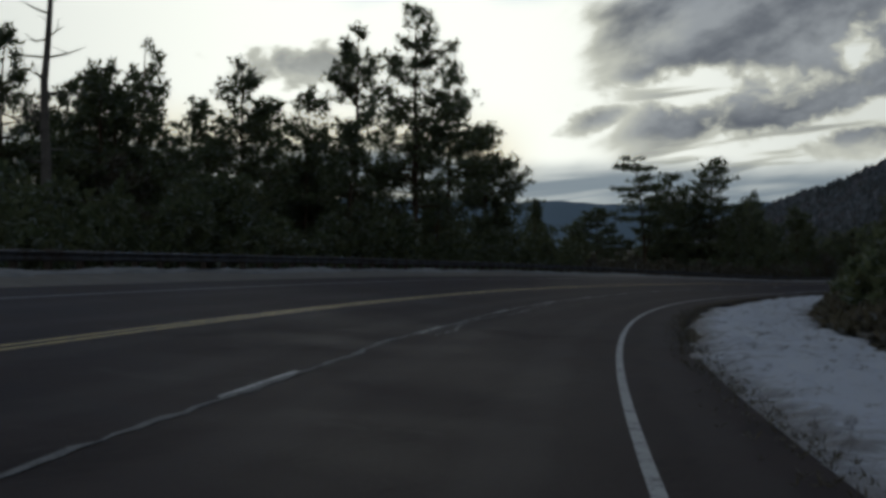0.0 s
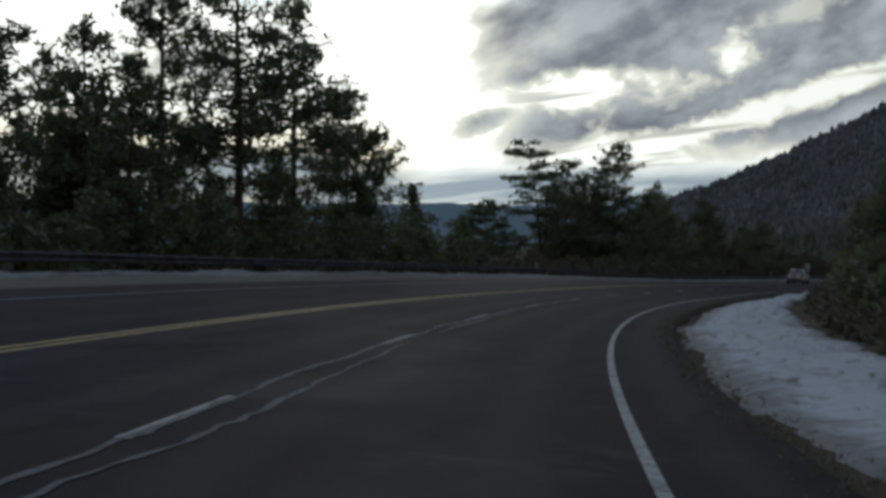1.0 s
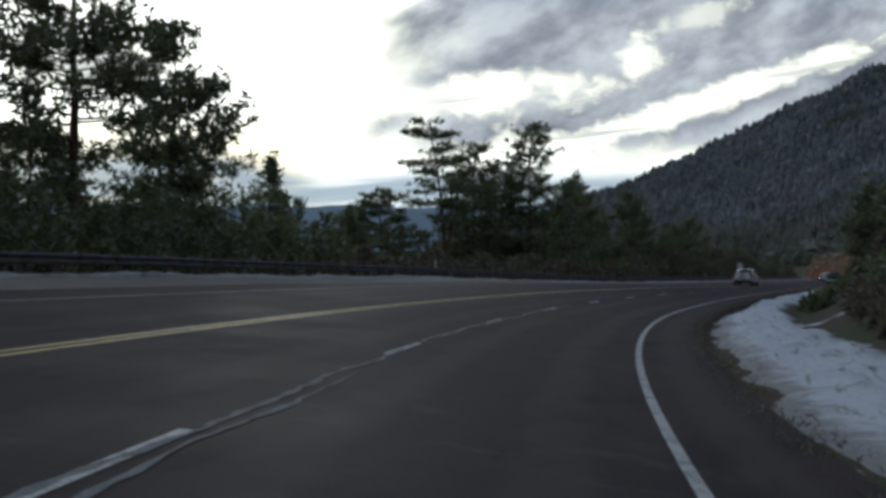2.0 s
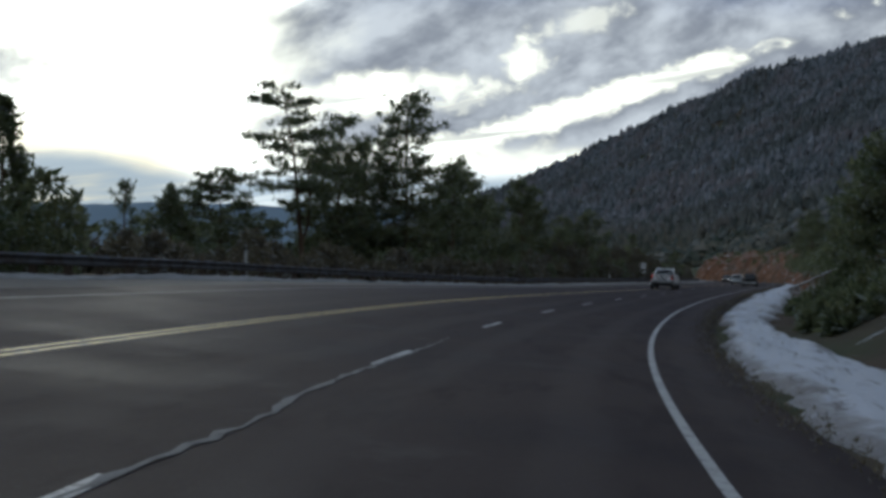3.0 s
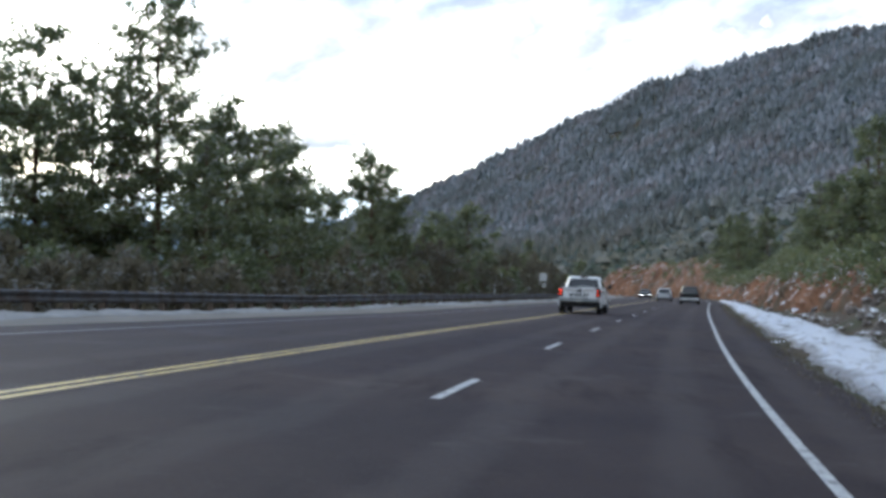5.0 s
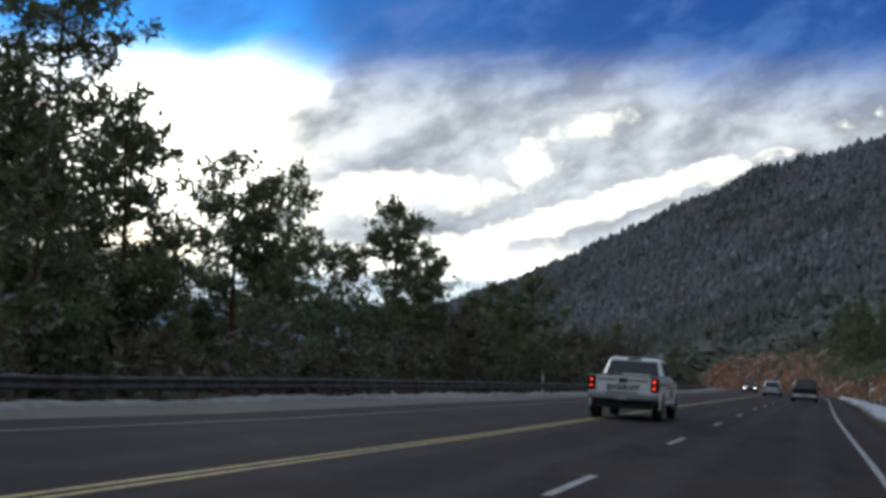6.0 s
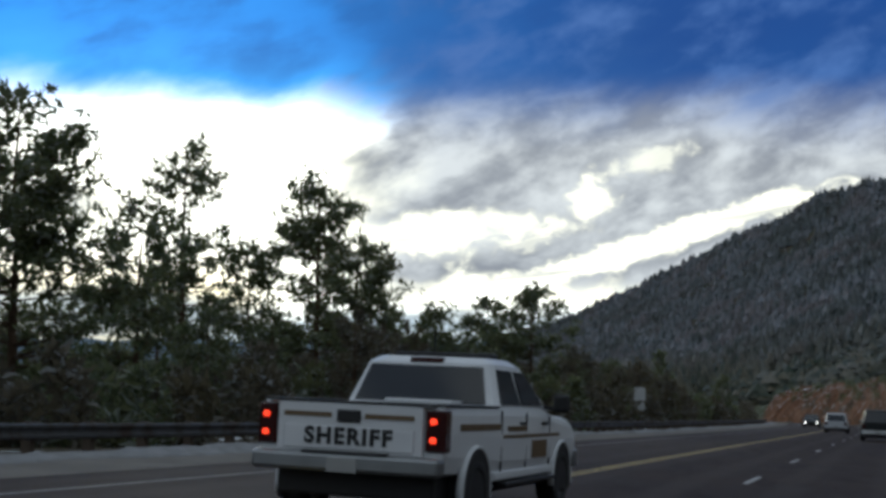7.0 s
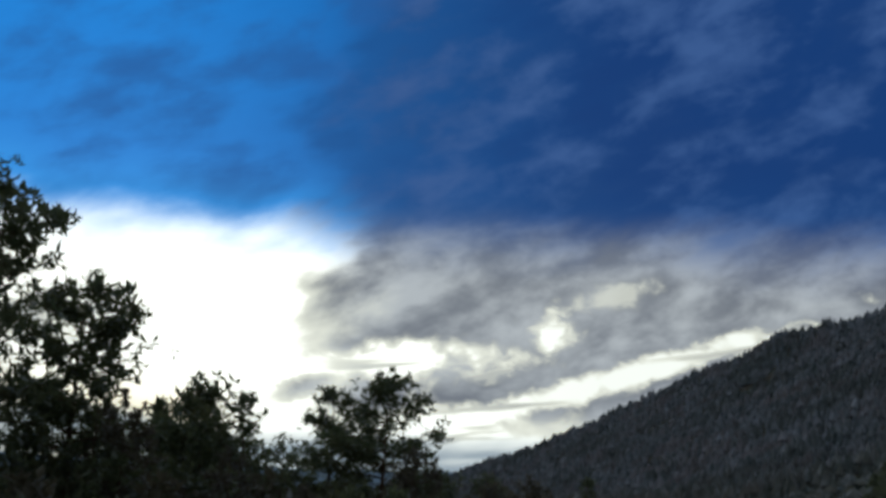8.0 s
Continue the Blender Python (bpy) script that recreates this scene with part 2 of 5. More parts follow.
def needles(dark, light):
    def f(k):
        leaf = k.n.new("ShaderNodeBsdfTranslucent")
        both = k.n.new("ShaderNodeMixShader")
        both.inputs[0].default_value = 0.5
        k.l.new(k.bsdf.outputs[0], both.inputs[1])
        k.l.new(leaf.outputs[0], both.inputs[2])
        k.l.new(both.outputs[0], k.n["Material Output"].inputs[0])
        n = k.noise(k.obj, 0.55, 3, 0.6)
        c = k.mix(k.island, dark, light)
        c = k.mix(k.smooth(n, 0.4, 0.7, 0.0, 0.5), c, (0.12, 0.105, 0.05))
        # up-facing blades paler: some rime, plus a hazy veil put into the colour
        rime_and_veil = k.math("MULTIPLY", k.smooth(up_facing(k), 0.15, 0.8), k.smooth(k.noise(k.pos, 0.6, 4, 0.65), 0.40, 0.60, 0.12, 0.5))
        c = k.mix(rime_and_veil, c, (0.42, 0.45, 0.48))
        k.l.new(c, leaf.inputs[0])
        return c
    return f


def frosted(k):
    """Dark and tawny conifers low on the hill; above the frost line, rime and distance haze painted grey."""
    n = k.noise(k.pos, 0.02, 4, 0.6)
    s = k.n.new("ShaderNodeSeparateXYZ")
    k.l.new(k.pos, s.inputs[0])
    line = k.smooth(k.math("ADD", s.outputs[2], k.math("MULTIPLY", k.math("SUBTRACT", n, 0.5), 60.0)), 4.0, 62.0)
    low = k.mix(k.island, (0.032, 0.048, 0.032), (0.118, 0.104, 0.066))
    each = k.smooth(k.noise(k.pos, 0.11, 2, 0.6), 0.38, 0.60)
    # pale bluish grey: rimed trees, with aerial haze put into the base colour
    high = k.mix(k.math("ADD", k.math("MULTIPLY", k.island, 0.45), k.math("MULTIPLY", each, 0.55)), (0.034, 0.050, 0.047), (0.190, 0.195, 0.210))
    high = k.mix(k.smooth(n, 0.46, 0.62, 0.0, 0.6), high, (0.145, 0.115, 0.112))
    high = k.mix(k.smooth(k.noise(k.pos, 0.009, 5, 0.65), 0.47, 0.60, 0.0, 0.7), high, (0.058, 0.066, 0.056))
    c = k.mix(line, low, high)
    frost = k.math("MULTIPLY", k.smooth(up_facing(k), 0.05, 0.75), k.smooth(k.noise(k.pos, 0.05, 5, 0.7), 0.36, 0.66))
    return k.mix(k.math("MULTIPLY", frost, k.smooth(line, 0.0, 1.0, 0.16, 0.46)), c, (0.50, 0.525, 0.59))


# aerial haze over the far ridges, painted as their surface colour
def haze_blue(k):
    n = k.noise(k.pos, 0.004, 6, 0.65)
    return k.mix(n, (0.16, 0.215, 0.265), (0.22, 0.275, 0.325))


def steel(k):
    n = k.noise(k.obj, 1.7, 5, 0.7)
    k.put(k.bsdf.inputs["Roughness"], k.smooth(n, 0.3, 0.7, 0.45, 0.8))
    return k.mix(k.smooth(n, 0.45, 0.65), (0.055, 0.055, 0.055), (0.045, 0.030, 0.022))


def plain(colour, vary=0.15, scale=3.0):
    def f(k):
        n = k.noise(k.obj, scale, 5, 0.6)
        return k.mix(n, tuple(c * (1 - vary) for c in colour), tuple(min(1, c * (1 + vary)) for c in colour))
    return f


def glowing(name, colour, strength):
    m = bpy.data.materials.new(name)
    m.use_nodes = True
    b = m.node_tree.nodes["Principled BSDF"]
    b.inputs["Base Color"].default_value = (*colour, 1)
    b.inputs["Emission Color"].default_value = (*colour, 1)
    b.inputs["Emission Strength"].default_value = strength
    return m


ASPHALT = material("asphalt", asphalt, 0.85, spec=0.05)
WHITE_LINE = material("white_road_paint", paint((0.37, 0.37, 0.36)), 0.7)
YELLOW_LINE = material("yellow_road_paint", paint((0.46, 0.34, 0.10)), 0.6)
CRACK_FILL = material("crack_fill", paint((0.16, 0.158, 0.155)), 0.9)
WORN_LINE = material("worn_road_paint", paint((0.16, 0.158, 0.155)), 0.7)
EARTH = material("earth", earth, 0.95, spec=0.1)
SNOW_DIRTY = material("dirty_snow", plain((0.21, 0.21, 0.21), 0.5, 2.0), 0.9, spec=0.2)
SNOW = material("old_snow", snow, 0.7, spec=0.3)
CLAY = material("red_clay", clay, 0.95, spec=0.1)
ROCK = material("rock", rock, 0.9, spec=0.2)
BARK = material("pine_bark", bark, 0.95, spec=0.15)
DEAD = material("dead_wood", dead_wood, 0.9, spec=0.15)
NEEDLE = material("pine_needles", needles((0.076, 0.100, 0.050), (0.178, 0.198, 0.098)), 0.7, spec=0.25)
NEEDLE_DRY = material("dry_foliage", needles((0.080, 0.071, 0.052), (0.172, 0.148, 0.106)), 0.8, spec=0.15)
FROST_AND_HAZE = material("frosted_hazy_conifers", frosted, 0.85, spec=0.15)
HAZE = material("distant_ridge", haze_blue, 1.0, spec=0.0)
STEEL = material("weathered_steel", steel, 0.6, 0.35)
GRAVEL = material("cinder_gravel", plain((0.155, 0.142, 0.125), 0.5, 1.2), 0.95, spec=0.15)
WOOD_POST = material("post_wood", plain((0.10, 0.075, 0.055), 0.4, 6.0), 0.9)


# ---- building helpers ----
def mesh_object(name, verts, faces, mat, parent=None, label="", smooth=False):
    me = bpy.data.meshes.new(name)
    me.from_pydata([tuple(v) for v in verts], [], [tuple(f) for f in faces])
    me.materials.append(mat)
    if smooth:
        me.polygons.foreach_set("use_smooth", [True] * len(me.polygons))
    ob = new(name, me)
    if parent is not None:
        ob.parent = parent
    if label:
        ob["label"] = label
    return ob


def part(name, bm, mat, parent=None, label="", smooth=False):
    me = bpy.data.meshes.new(name)
    bm.normal_update()
    bm.to_mesh(me)
    bm.free()
    me.materials.append(mat)
    if smooth:
        me.polygons.foreach_set("use_smooth", [True] * len(me.polygons))
    ob = new(name, me)
    if parent is not None:
        ob.parent = parent
    if label:
        ob["label"] = label
    return ob


def thing(name, m, label, category, group=""):
    ob = new(name)
    ob.empty_display_size = 0.2
    ob.matrix_world = m
    return tagged(ob, label, category, group)


# ---- the road's line ----
BEND = np.interp(np.arange(-160, 701, 1.0), [-160, -20, 20, 60, 100, 140, 180, 220, 260, 300, 340, 420, 480, 700],
                 [1.5, 1.67, 2.54, 3.36, 3.57, 1.68, 0.07, 0.3, -0.08, -0.73, -0.76, -0.7, -3.0, -3.0]) / 1000
ROAD_S = np.arange(-160, 701, 1.0)
ROAD_A = np.concatenate([[0], np.cumsum((BEND[1:] + BEND[:-1]) / 2)])
ROAD_A -= ROAD_A[160]
ROAD_X = np.concatenate([[0], np.cumsum((np.sin(ROAD_A[1:]) + np.sin(ROAD_A[:-1])) / 2)])
ROAD_Y = np.concatenate([[0], np.cumsum((np.cos(ROAD_A[1:]) + np.cos(ROAD_A[:-1])) / 2)])
ROAD_X -= ROAD_X[160]
ROAD_Y -= ROAD_Y[160]
EDGE, YELLOW, FAR_LINE, RAIL = 3.68, -3.22, -7.2, -11.9


def bank(s):
    return np.interp(s, [0, 60, 120, 180, 260], [0.0628, 0.0974, 0.1077, 0.0459, 0.0339])


def fall(s, l):
    """How far the far shoulder lies below the banked lanes."""
    return np.interp(s, [92, 118, 158, 195], [0, 0.16, 0.12, 0]) * np.clip((-l - 7.2) / 4.0, 0, 1)


def on_road(s, l, up=0.0):
    """World place at s metres along the lane line and l metres to its right."""
    a = np.interp(s, ROAD_S, ROAD_A)
    return np.stack([np.interp(s, ROAD_S, ROAD_X) + l * np.cos(a), np.interp(s, ROAD_S, ROAD_Y) - l * np.sin(a),
                     up - bank(s) * l - fall(s, l) + 0 * a], -1)


def heading(s):
    return -math.degrees(float(np.interp(s, ROAD_S, ROAD_A)))


def road_coords(x, y):
    shape = x.shape
    x, y = x.ravel(), y.ravel()
    s, l = np.empty(len(x)), np.empty(len(x))
    for i in range(0, len(x), 4000):
        d = (x[i:i + 4000, None] - ROAD_X[::4]) ** 2 + (y[i:i + 4000, None] - ROAD_Y[::4]) ** 2
        j = d.argmin(1) * 4
        dx, dy, a = x[i:i + 4000] - ROAD_X[j], y[i:i + 4000] - ROAD_Y[j], ROAD_A[j]
        s[i:i + 4000] = ROAD_S[j] + dx * np.sin(a) + dy * np.cos(a)
        l[i:i + 4000] = dx * np.cos(a) - dy * np.sin(a)
    return s.reshape(shape), l.reshape(shape)


def wave(x, y, size, seed=0.0):
    """Cheap smooth roughness between -1 and 1."""
    u, v = x / size + seed, y / size - seed * 0.7
    return (np.sin(u * 1.7 + 1.3 * np.sin(v * 1.1)) + np.sin(v * 2.3 + 1.7 * np.sin(u * 0.9 + 2)) + 0.6 * np.sin(u * 4.1 + v * 3.3)) / 2.6


def ridge_angle(az):
    return np.interp(az, [-180, -120, -60, -40, -32, -28, -24.2, -19.8, -16, -13.5, -11.6, -8.5, -4, 0, 8, 60, 120, 180],
                     [9, 12, 12.9, 12.1, 11.1, 10.4, 9.32, 7.72, 5.88, 4.74, 3.95, 2.85, 1.5, 0.5, -1.5, -2.0, 2, 9])


def crest(az):
    """How far off the hill's crest lies; it runs away to the left."""
    return np.interp(az, [-60, -32, -22, -14, -6], [1150, 1180, 1500, 2100, 2600])


def terrain(x, y):
    s, l = road_coords(x, y)
    b = bank(s)
    dx, dy = x - 25.0, y - 110.0
    r, az = np.hypot(dx, dy), np.degrees(np.arctan2(-dx, dy))
    foot = np.interp(az, [-180, -90, -60, -40, -32, -27, -22, -16, -10, 0, 180], [60, 45, 45, 60, 110, 190, 330, 480, 600, 700, 700])
    far = crest(az) + 60 * wave(x, y, 300.0)
    u = np.clip((r - foot) / (far - foot), 0, 1)
    hill = np.minimum(r, far) * np.tan(np.radians(ridge_angle(az))) * u - np.clip(r - far, 0, 2000) * 0.25
    hill = hill + wave(x, y, 90.0, 2.0) * 5 * np.clip(u * 4, 0, 1)
    # right of the road: verge, then a cut slope that climbs to the hill
    start = np.interp(s, [0, 80, 115], [10.8, 10.8, 9.0])
    out = np.clip(l - start, 0, None)
    cut = np.minimum(out * 0.55, 3.2 + out * 0.16) + 0.35 * wave(x, y, 5.0) * np.clip(out / 4, 0, 1)
    cut = np.minimum(cut, 26.0)
    right = -b * np.minimum(l, 9.0) - 0.12 + np.maximum(cut, hill * np.clip((l - 9) / 30, 0, 1))
    # left of the rail: a shallow verge that falls away into the valley
    drop = np.clip(-l - 13.0, 0, None)
    left = b * np.minimum(-l, 13.0) - 0.10 - drop * 0.035 - np.clip(drop - 45, 0, 900) * 0.11 + 0.5 * wave(x, y, 11.0) * np.clip(drop / 6, 0, 1)
    left = np.maximum(left, -60.0)
    left = np.where(l < -13, np.maximum(left, hill * np.clip(drop / 60, 0, 1)), left)
    z = np.where(l > 5.2, right, np.where(l < -12.4, left - fall(s, l), -b * l - 0.30 - fall(s, l)))
    z = np.where((np.abs(l) < 25) & ((s > 560) | (s < -150)), z - 0.3, z)
    return z


# ---- ground, road and snow ----
SHEET = []


def sheet_height(x, y):
    """Height of the ground sheet, which is coarser far away."""
    xs, ys, gz = SHEET
    i = np.clip(np.searchsorted(xs, x) - 1, 0, len(xs) - 2)
    j = np.clip(np.searchsorted(ys, y) - 1, 0, len(ys) - 2)
    u, v = (x - xs[i]) / (xs[i + 1] - xs[i]), (y - ys[j]) / (ys[j + 1] - ys[j])
    return (gz[j, i] * (1 - u) + gz[j, i + 1] * u) * (1 - v) + (gz[j + 1, i] * (1 - u) + gz[j + 1, i + 1] * u) * v


def build_ground():
    def axis(lo, hi, step, reach):
        core = np.arange(lo, hi + 0.1, step)
        grow = np.cumsum(step * 1.042 ** np.arange(1, 130))
        grow = grow[grow < reach]
        return np.concatenate([lo - grow[::-1], core, hi + grow])
    xs, ys = axis(-50, 115, 1.8, 4600), axis(-20, 310, 2.4, 4600)
    gx, gy = np.meshgrid(xs, ys)
    gz = terrain(gx, gy)
    SHEET.extend((xs, ys, gz))
    n, m = len(xs), len(ys)
    verts = np.stack([gx, gy, gz], -1).reshape(-1, 3)
    i = (np.arange(m - 1)[:, None] * n + np.arange(n - 1)).ravel()
    faces = np.stack([i, i + 1, i + n + 1, i + n], 1)
    ob = mesh_object("ground", verts.tolist(), faces.tolist(), EARTH, smooth=True)
    tagged(ob, "brown earth and thin snow between the pines", "ground", kind="structure")


def strip(name, s, sides, mat, label="", category="", parent=None, up=0.0, kind="structure"):
    """A ribbon along the road between the lateral offsets in sides."""
    rows = [on_road(s, np.full_like(s, l), up) for l in sides]
    verts = np.stack(rows, 1).reshape(-1, 3)
    w = len(sides)
    i = (np.arange(len(s) - 1)[:, None] * w + np.arange(w - 1)).ravel()
    faces = np.stack([i, i + 1, i + w + 1, i + w], 1)
    ob = mesh_object(name, verts.tolist(), faces.tolist(), mat, parent)
    if not parent:
        tagged(ob, label, category, kind=kind)
    return ob


build_ground()
ALONG = np.arange(-120, 641, 2.0)
road = strip("road", ALONG, [-12.6, -12.3, -11.2, -9, -7.2, -3, 0, 2, 4, 5.15, 5.45], ASPHALT, "dark worn asphalt highway on a right-hand bend", "road")
me = road.data
w = 11
for i, v in enumerate(me.vertices):
    if i % w in (0, w - 1):
        v.co.z -= 0.28
sides = np.array([-12.6, -12.3, -11.2, -9, -7.2, -3, 0, 2, 4, 5.15, 5.45])
me.attributes.new("across", "FLOAT", "POINT").data.foreach_set("value", np.tile(sides, len(ALONG)))
strip("edge_line", ALONG, [EDGE - 0.058, EDGE + 0.058], WHITE_LINE, "worn white line along the shoulder", "road line", up=0.006)
strip("far_edge_line", ALONG, [FAR_LINE - 0.07, FAR_LINE + 0.07], WORN_LINE, "worn white line beside the far shoulder", "road line", up=0.006)
strip("far_shoulder", ALONG, [-11.6, -10.4, -9.4, -8.7], GRAVEL, "pale gritty shoulder along the guardrail", "shoulder", up=0.004)
for side in (-0.10, 0.10):
    strip("centre_line", ALONG, [YELLOW + side - 0.05, YELLOW + side + 0.05], YELLOW_LINE, "double yellow centre line, scuffed", "road line", up=0.006)
for n in range(-8, 45):
    s0 = -1.03 + 12.19 * n
    strip("lane_dash", np.linspace(s0, s0 + 3.05, 4), [-0.06, 0.06], WHITE_LINE, "short white lane dash, worn", "road line", up=0.006)


def seam_crack(s0, s1, offset, wander, width, seed):
    """A pale, grit-filled crack that wanders along the paving seam."""
    rng = np.random.default_rng(seed)
    s = np.arange(s0, s1, 0.35)
    drift = np.interp(s, np.arange(s0 - 3, s1 + 6, 2.7), rng.normal(0, wander, len(np.arange(s0 - 3, s1 + 6, 2.7))))
    l = offset + drift + rng.normal(0, wander * 0.25, len(s))
    half = width * rng.uniform(0.25, 1.0, len(s)) * np.interp(s, [s0, s0 + 2, s1 - 4, s1], [0.2, 1, 1, 0.1])
    a, b = on_road(s, l - half, 0.008), on_road(s, l + half, 0.008)
    verts = np.stack([a, b], 1).reshape(-1, 3)
    faces = [(2 * i, 2 * i + 1, 2 * i + 3, 2 * i + 2) for i in range(len(s) - 1)]
    ob = mesh_object("pavement_crack", verts.tolist(), faces, CRACK_FILL)
    tagged(ob, "pale grit-filled crack along the paving seam", "crack", kind="structure")


seam_crack(4.0, 104.0, 0.02, 0.07, 0.055, 71)
seam_crack(23.0, 49.0, 0.34, 0.10, 0.045, 72)
seam_crack(52.0, 69.0, 0.27, 0.05, 0.045, 73)


def snow_strip(name, s0, s1, inner, outer, height, seed, label, mat=SNOW):
    """Lumpy old snow lying between two ragged edges."""
    rng = np.random.default_rng(int(seed))
    s = np.arange(s0, s1, 0.5)
    cols = 15
    ragged = lambda size, amp: amp * (wave(s, s * 0 + seed, size, seed) + 0.6 * wave(s, s * 0 + seed, size / 3.1, seed + 2) + 0.4 * wave(s, s * 0, size / 9.0, seed + 4))
    a, b = inner(s) + ragged(6.0, 0.32), outer(s) + ragged(7.0, 0.5)
    u = np.linspace(0, 1, cols)
    l = a[:, None] + (b - a)[:, None] * u
    ss = np.repeat(s[:, None], cols, 1) + rng.uniform(-0.12, 0.12, (len(s), cols))
    p = on_road(ss, l)
    ground = np.maximum(terrain(p[..., 0], p[..., 1]), p[..., 2] * (l < 5.2) + (l >= 5.2) * -99)
    lump = 0.55 + 0.34 * wave(ss, l * 2.5, 2.4, seed) + 0.2 * wave(ss, l * 2.5, 0.8, seed + 1) + rng.uniform(-0.2, 0.2, l.shape)
    dome = np.minimum(1, np.minimum(u * 5, (1 - u) * 4.0))[None, :]
    p[..., 2] = ground + height * np.clip(lump, 0.05, 2) * dome - 0.12 * (dome < 0.01)
    n = len(s)
    i = (np.arange(n - 1)[:, None] * cols + np.arange(cols - 1)).ravel()
    faces = np.stack([i, i + 1, i + cols + 1, i + cols], 1)
    ob = mesh_object(name, p.reshape(-1, 3).tolist(), faces.tolist(), mat, smooth=True)
    rim = 1 - np.minimum(1, np.minimum(u * 3.5, (1 - u) * 2.6))
    ob.data.attributes.new("rim", "FLOAT", "POINT").data.foreach_set("value", np.repeat(rim[None, :], n, 0).ravel())
    return tagged(ob, label, "snow", kind="stuff")


snow_strip("snow_bank", -30, 330, lambda s: np.interp(s, [0, 10, 50, 120, 200, 330], [4.75, 4.85, 5.3, 5.5, 5.6, 5.7]),
           lambda s: np.interp(s, [0, 40, 75, 100, 115, 128, 142, 152, 160, 180, 230, 330], [11.2, 11.2, 10.8, 9.8, 8.6, 7.7, 7.4, 7.9, 8.6, 8.7, 7.6, 6.6]), 0.34, 3.0,
           "old grey-white snow along the road shoulder")
snow_strip("snow_windrow", -40, 430, lambda s: -11.55 + 0 * s, lambda s: -10.7 + 0 * s, 0.17, 8.0,
           "dirty ploughed snow lumps at the foot of the guardrail", SNOW_DIRTY)


# ---- hills ----
def cone_forest(name, points, heights, mat, label, seed, sides=6, tiers=3, girth=(0.27, 0.43), droop=0.72):
    """Many small ragged conifers in one mesh."""
    rng = np.random.default_rng(seed)
    n = len(points)
    verts, faces = [], []
    ang = np.arange(sides) / sides * 2 * np.pi
    per = tiers * (sides + 1)
    V = np.empty((n, per, 3))
    turn = rng.uniform(0, 6.28, n)
    wide = heights * rng.uniform(*girth, n)
    for t in range(tiers):
        low, top = 0.06 + 0.86 * t / tiers * 0.95, min(1.0, 0.06 + (t + 1.55) / tiers * 0.86)
        rad = wide * (1 - droop * (t / tiers) ** (1.2 if droop > 0.7 else 2.4))
        jag = rng.uniform(0.4, 1.3, (n, sides))
        a = turn[:, None] + ang + t
        base = t * (sides + 1)
        V[:, base:base + sides, 0] = points[:, 0, None] + np.cos(a) * rad[:, None] * jag
        V[:, base:base + sides, 1] = points[:, 1, None] + np.sin(a) * rad[:, None] * jag
        V[:, base:base + sides, 2] = points[:, 2, None] + heights[:, None] * (low + rng.uniform(-0.06, 0.04, (n, sides)))
        V[:, base + sides] = points + np.stack([rng.normal(0, 0.02, n) * heights, rng.normal(0, 0.02, n) * heights, heights * top], 1)
    one = [(t * (sides + 1) + j, t * (sides + 1) + (j + 1) % sides, t * (sides + 1) + sides) for t in range(tiers) for j in range(sides)]
    F = (np.arange(n)[:, None, None] * per + np.array(one)).reshape(-1, 3)
    ob = mesh_object(name, V.reshape(-1, 3).tolist(), F.tolist(), mat)
    return tagged(ob, label, "forest", kind="stuff")


def polar_points(n, az0, az1, r0, r1, seed, power=1.0):
    rng = np.random.default_rng(seed)
    az = np.radians(rng.uniform(az0, az1, n))
    r = r0 + (r1(np.degrees(az)) - r0) * rng.uniform(0, 1, n) ** power
    x, y = 25 - np.sin(az) * r, 110 + np.cos(az) * r
    return x, y, rng


def build_hill_forest():
    x, y, rng = polar_points(42000, -52, -6, 230, lambda az: crest(az) + 90, 5, 0.72)
    s, l = road_coords(x, y)
    keep = (l > 26) | (l < -60)
    x, y = x[keep], y[keep]
    z = sheet_height(x, y)
    keep = z > 2.0
    x, y, z = x[keep], y[keep], z[keep]
    h = 4.2 + 5.4 * rng.uniform(0, 1, len(x)) ** 1.6 + 3.0 * np.clip(wave(x, y, 23.0), 0, 1)
    r = np.hypot(x - 25, y - 110)
    h = h * np.interp(r, [400, 1200, 2200], [0.95, 1.25, 1.6])
    pts = np.stack([x, y, z - 1.2], 1)
    near = r < 560
    cone_forest("hill_forest", pts[~near], h[~near], FROST_AND_HAZE, "frost-dusted conifers covering the far hillside", 6, 6, 2)
    cone_forest("hill_foot_forest", pts[near], h[near] * 0.9, FROST_AND_HAZE, "frosted conifers at the foot of the hill", 16, 7, 5, (0.34, 0.52), 0.6)
    x, y, rng = polar_points(1500, -150, -24, 40, lambda az: 330 + 0 * az, 9, 0.8)
    s, l = road_coords(x, y)
    keep = (l > 30)
    x, y = x[keep], y[keep]
    h = rng.uniform(5, 10, len(x))
    cone_forest("slope_forest", np.stack([x, y, sheet_height(x, y) - 0.3], 1), h, FROST_AND_HAZE, "frosted conifers on the slope above the road", 7, 8, 5, (0.34, 0.52), 0.6)


build_hill_forest()


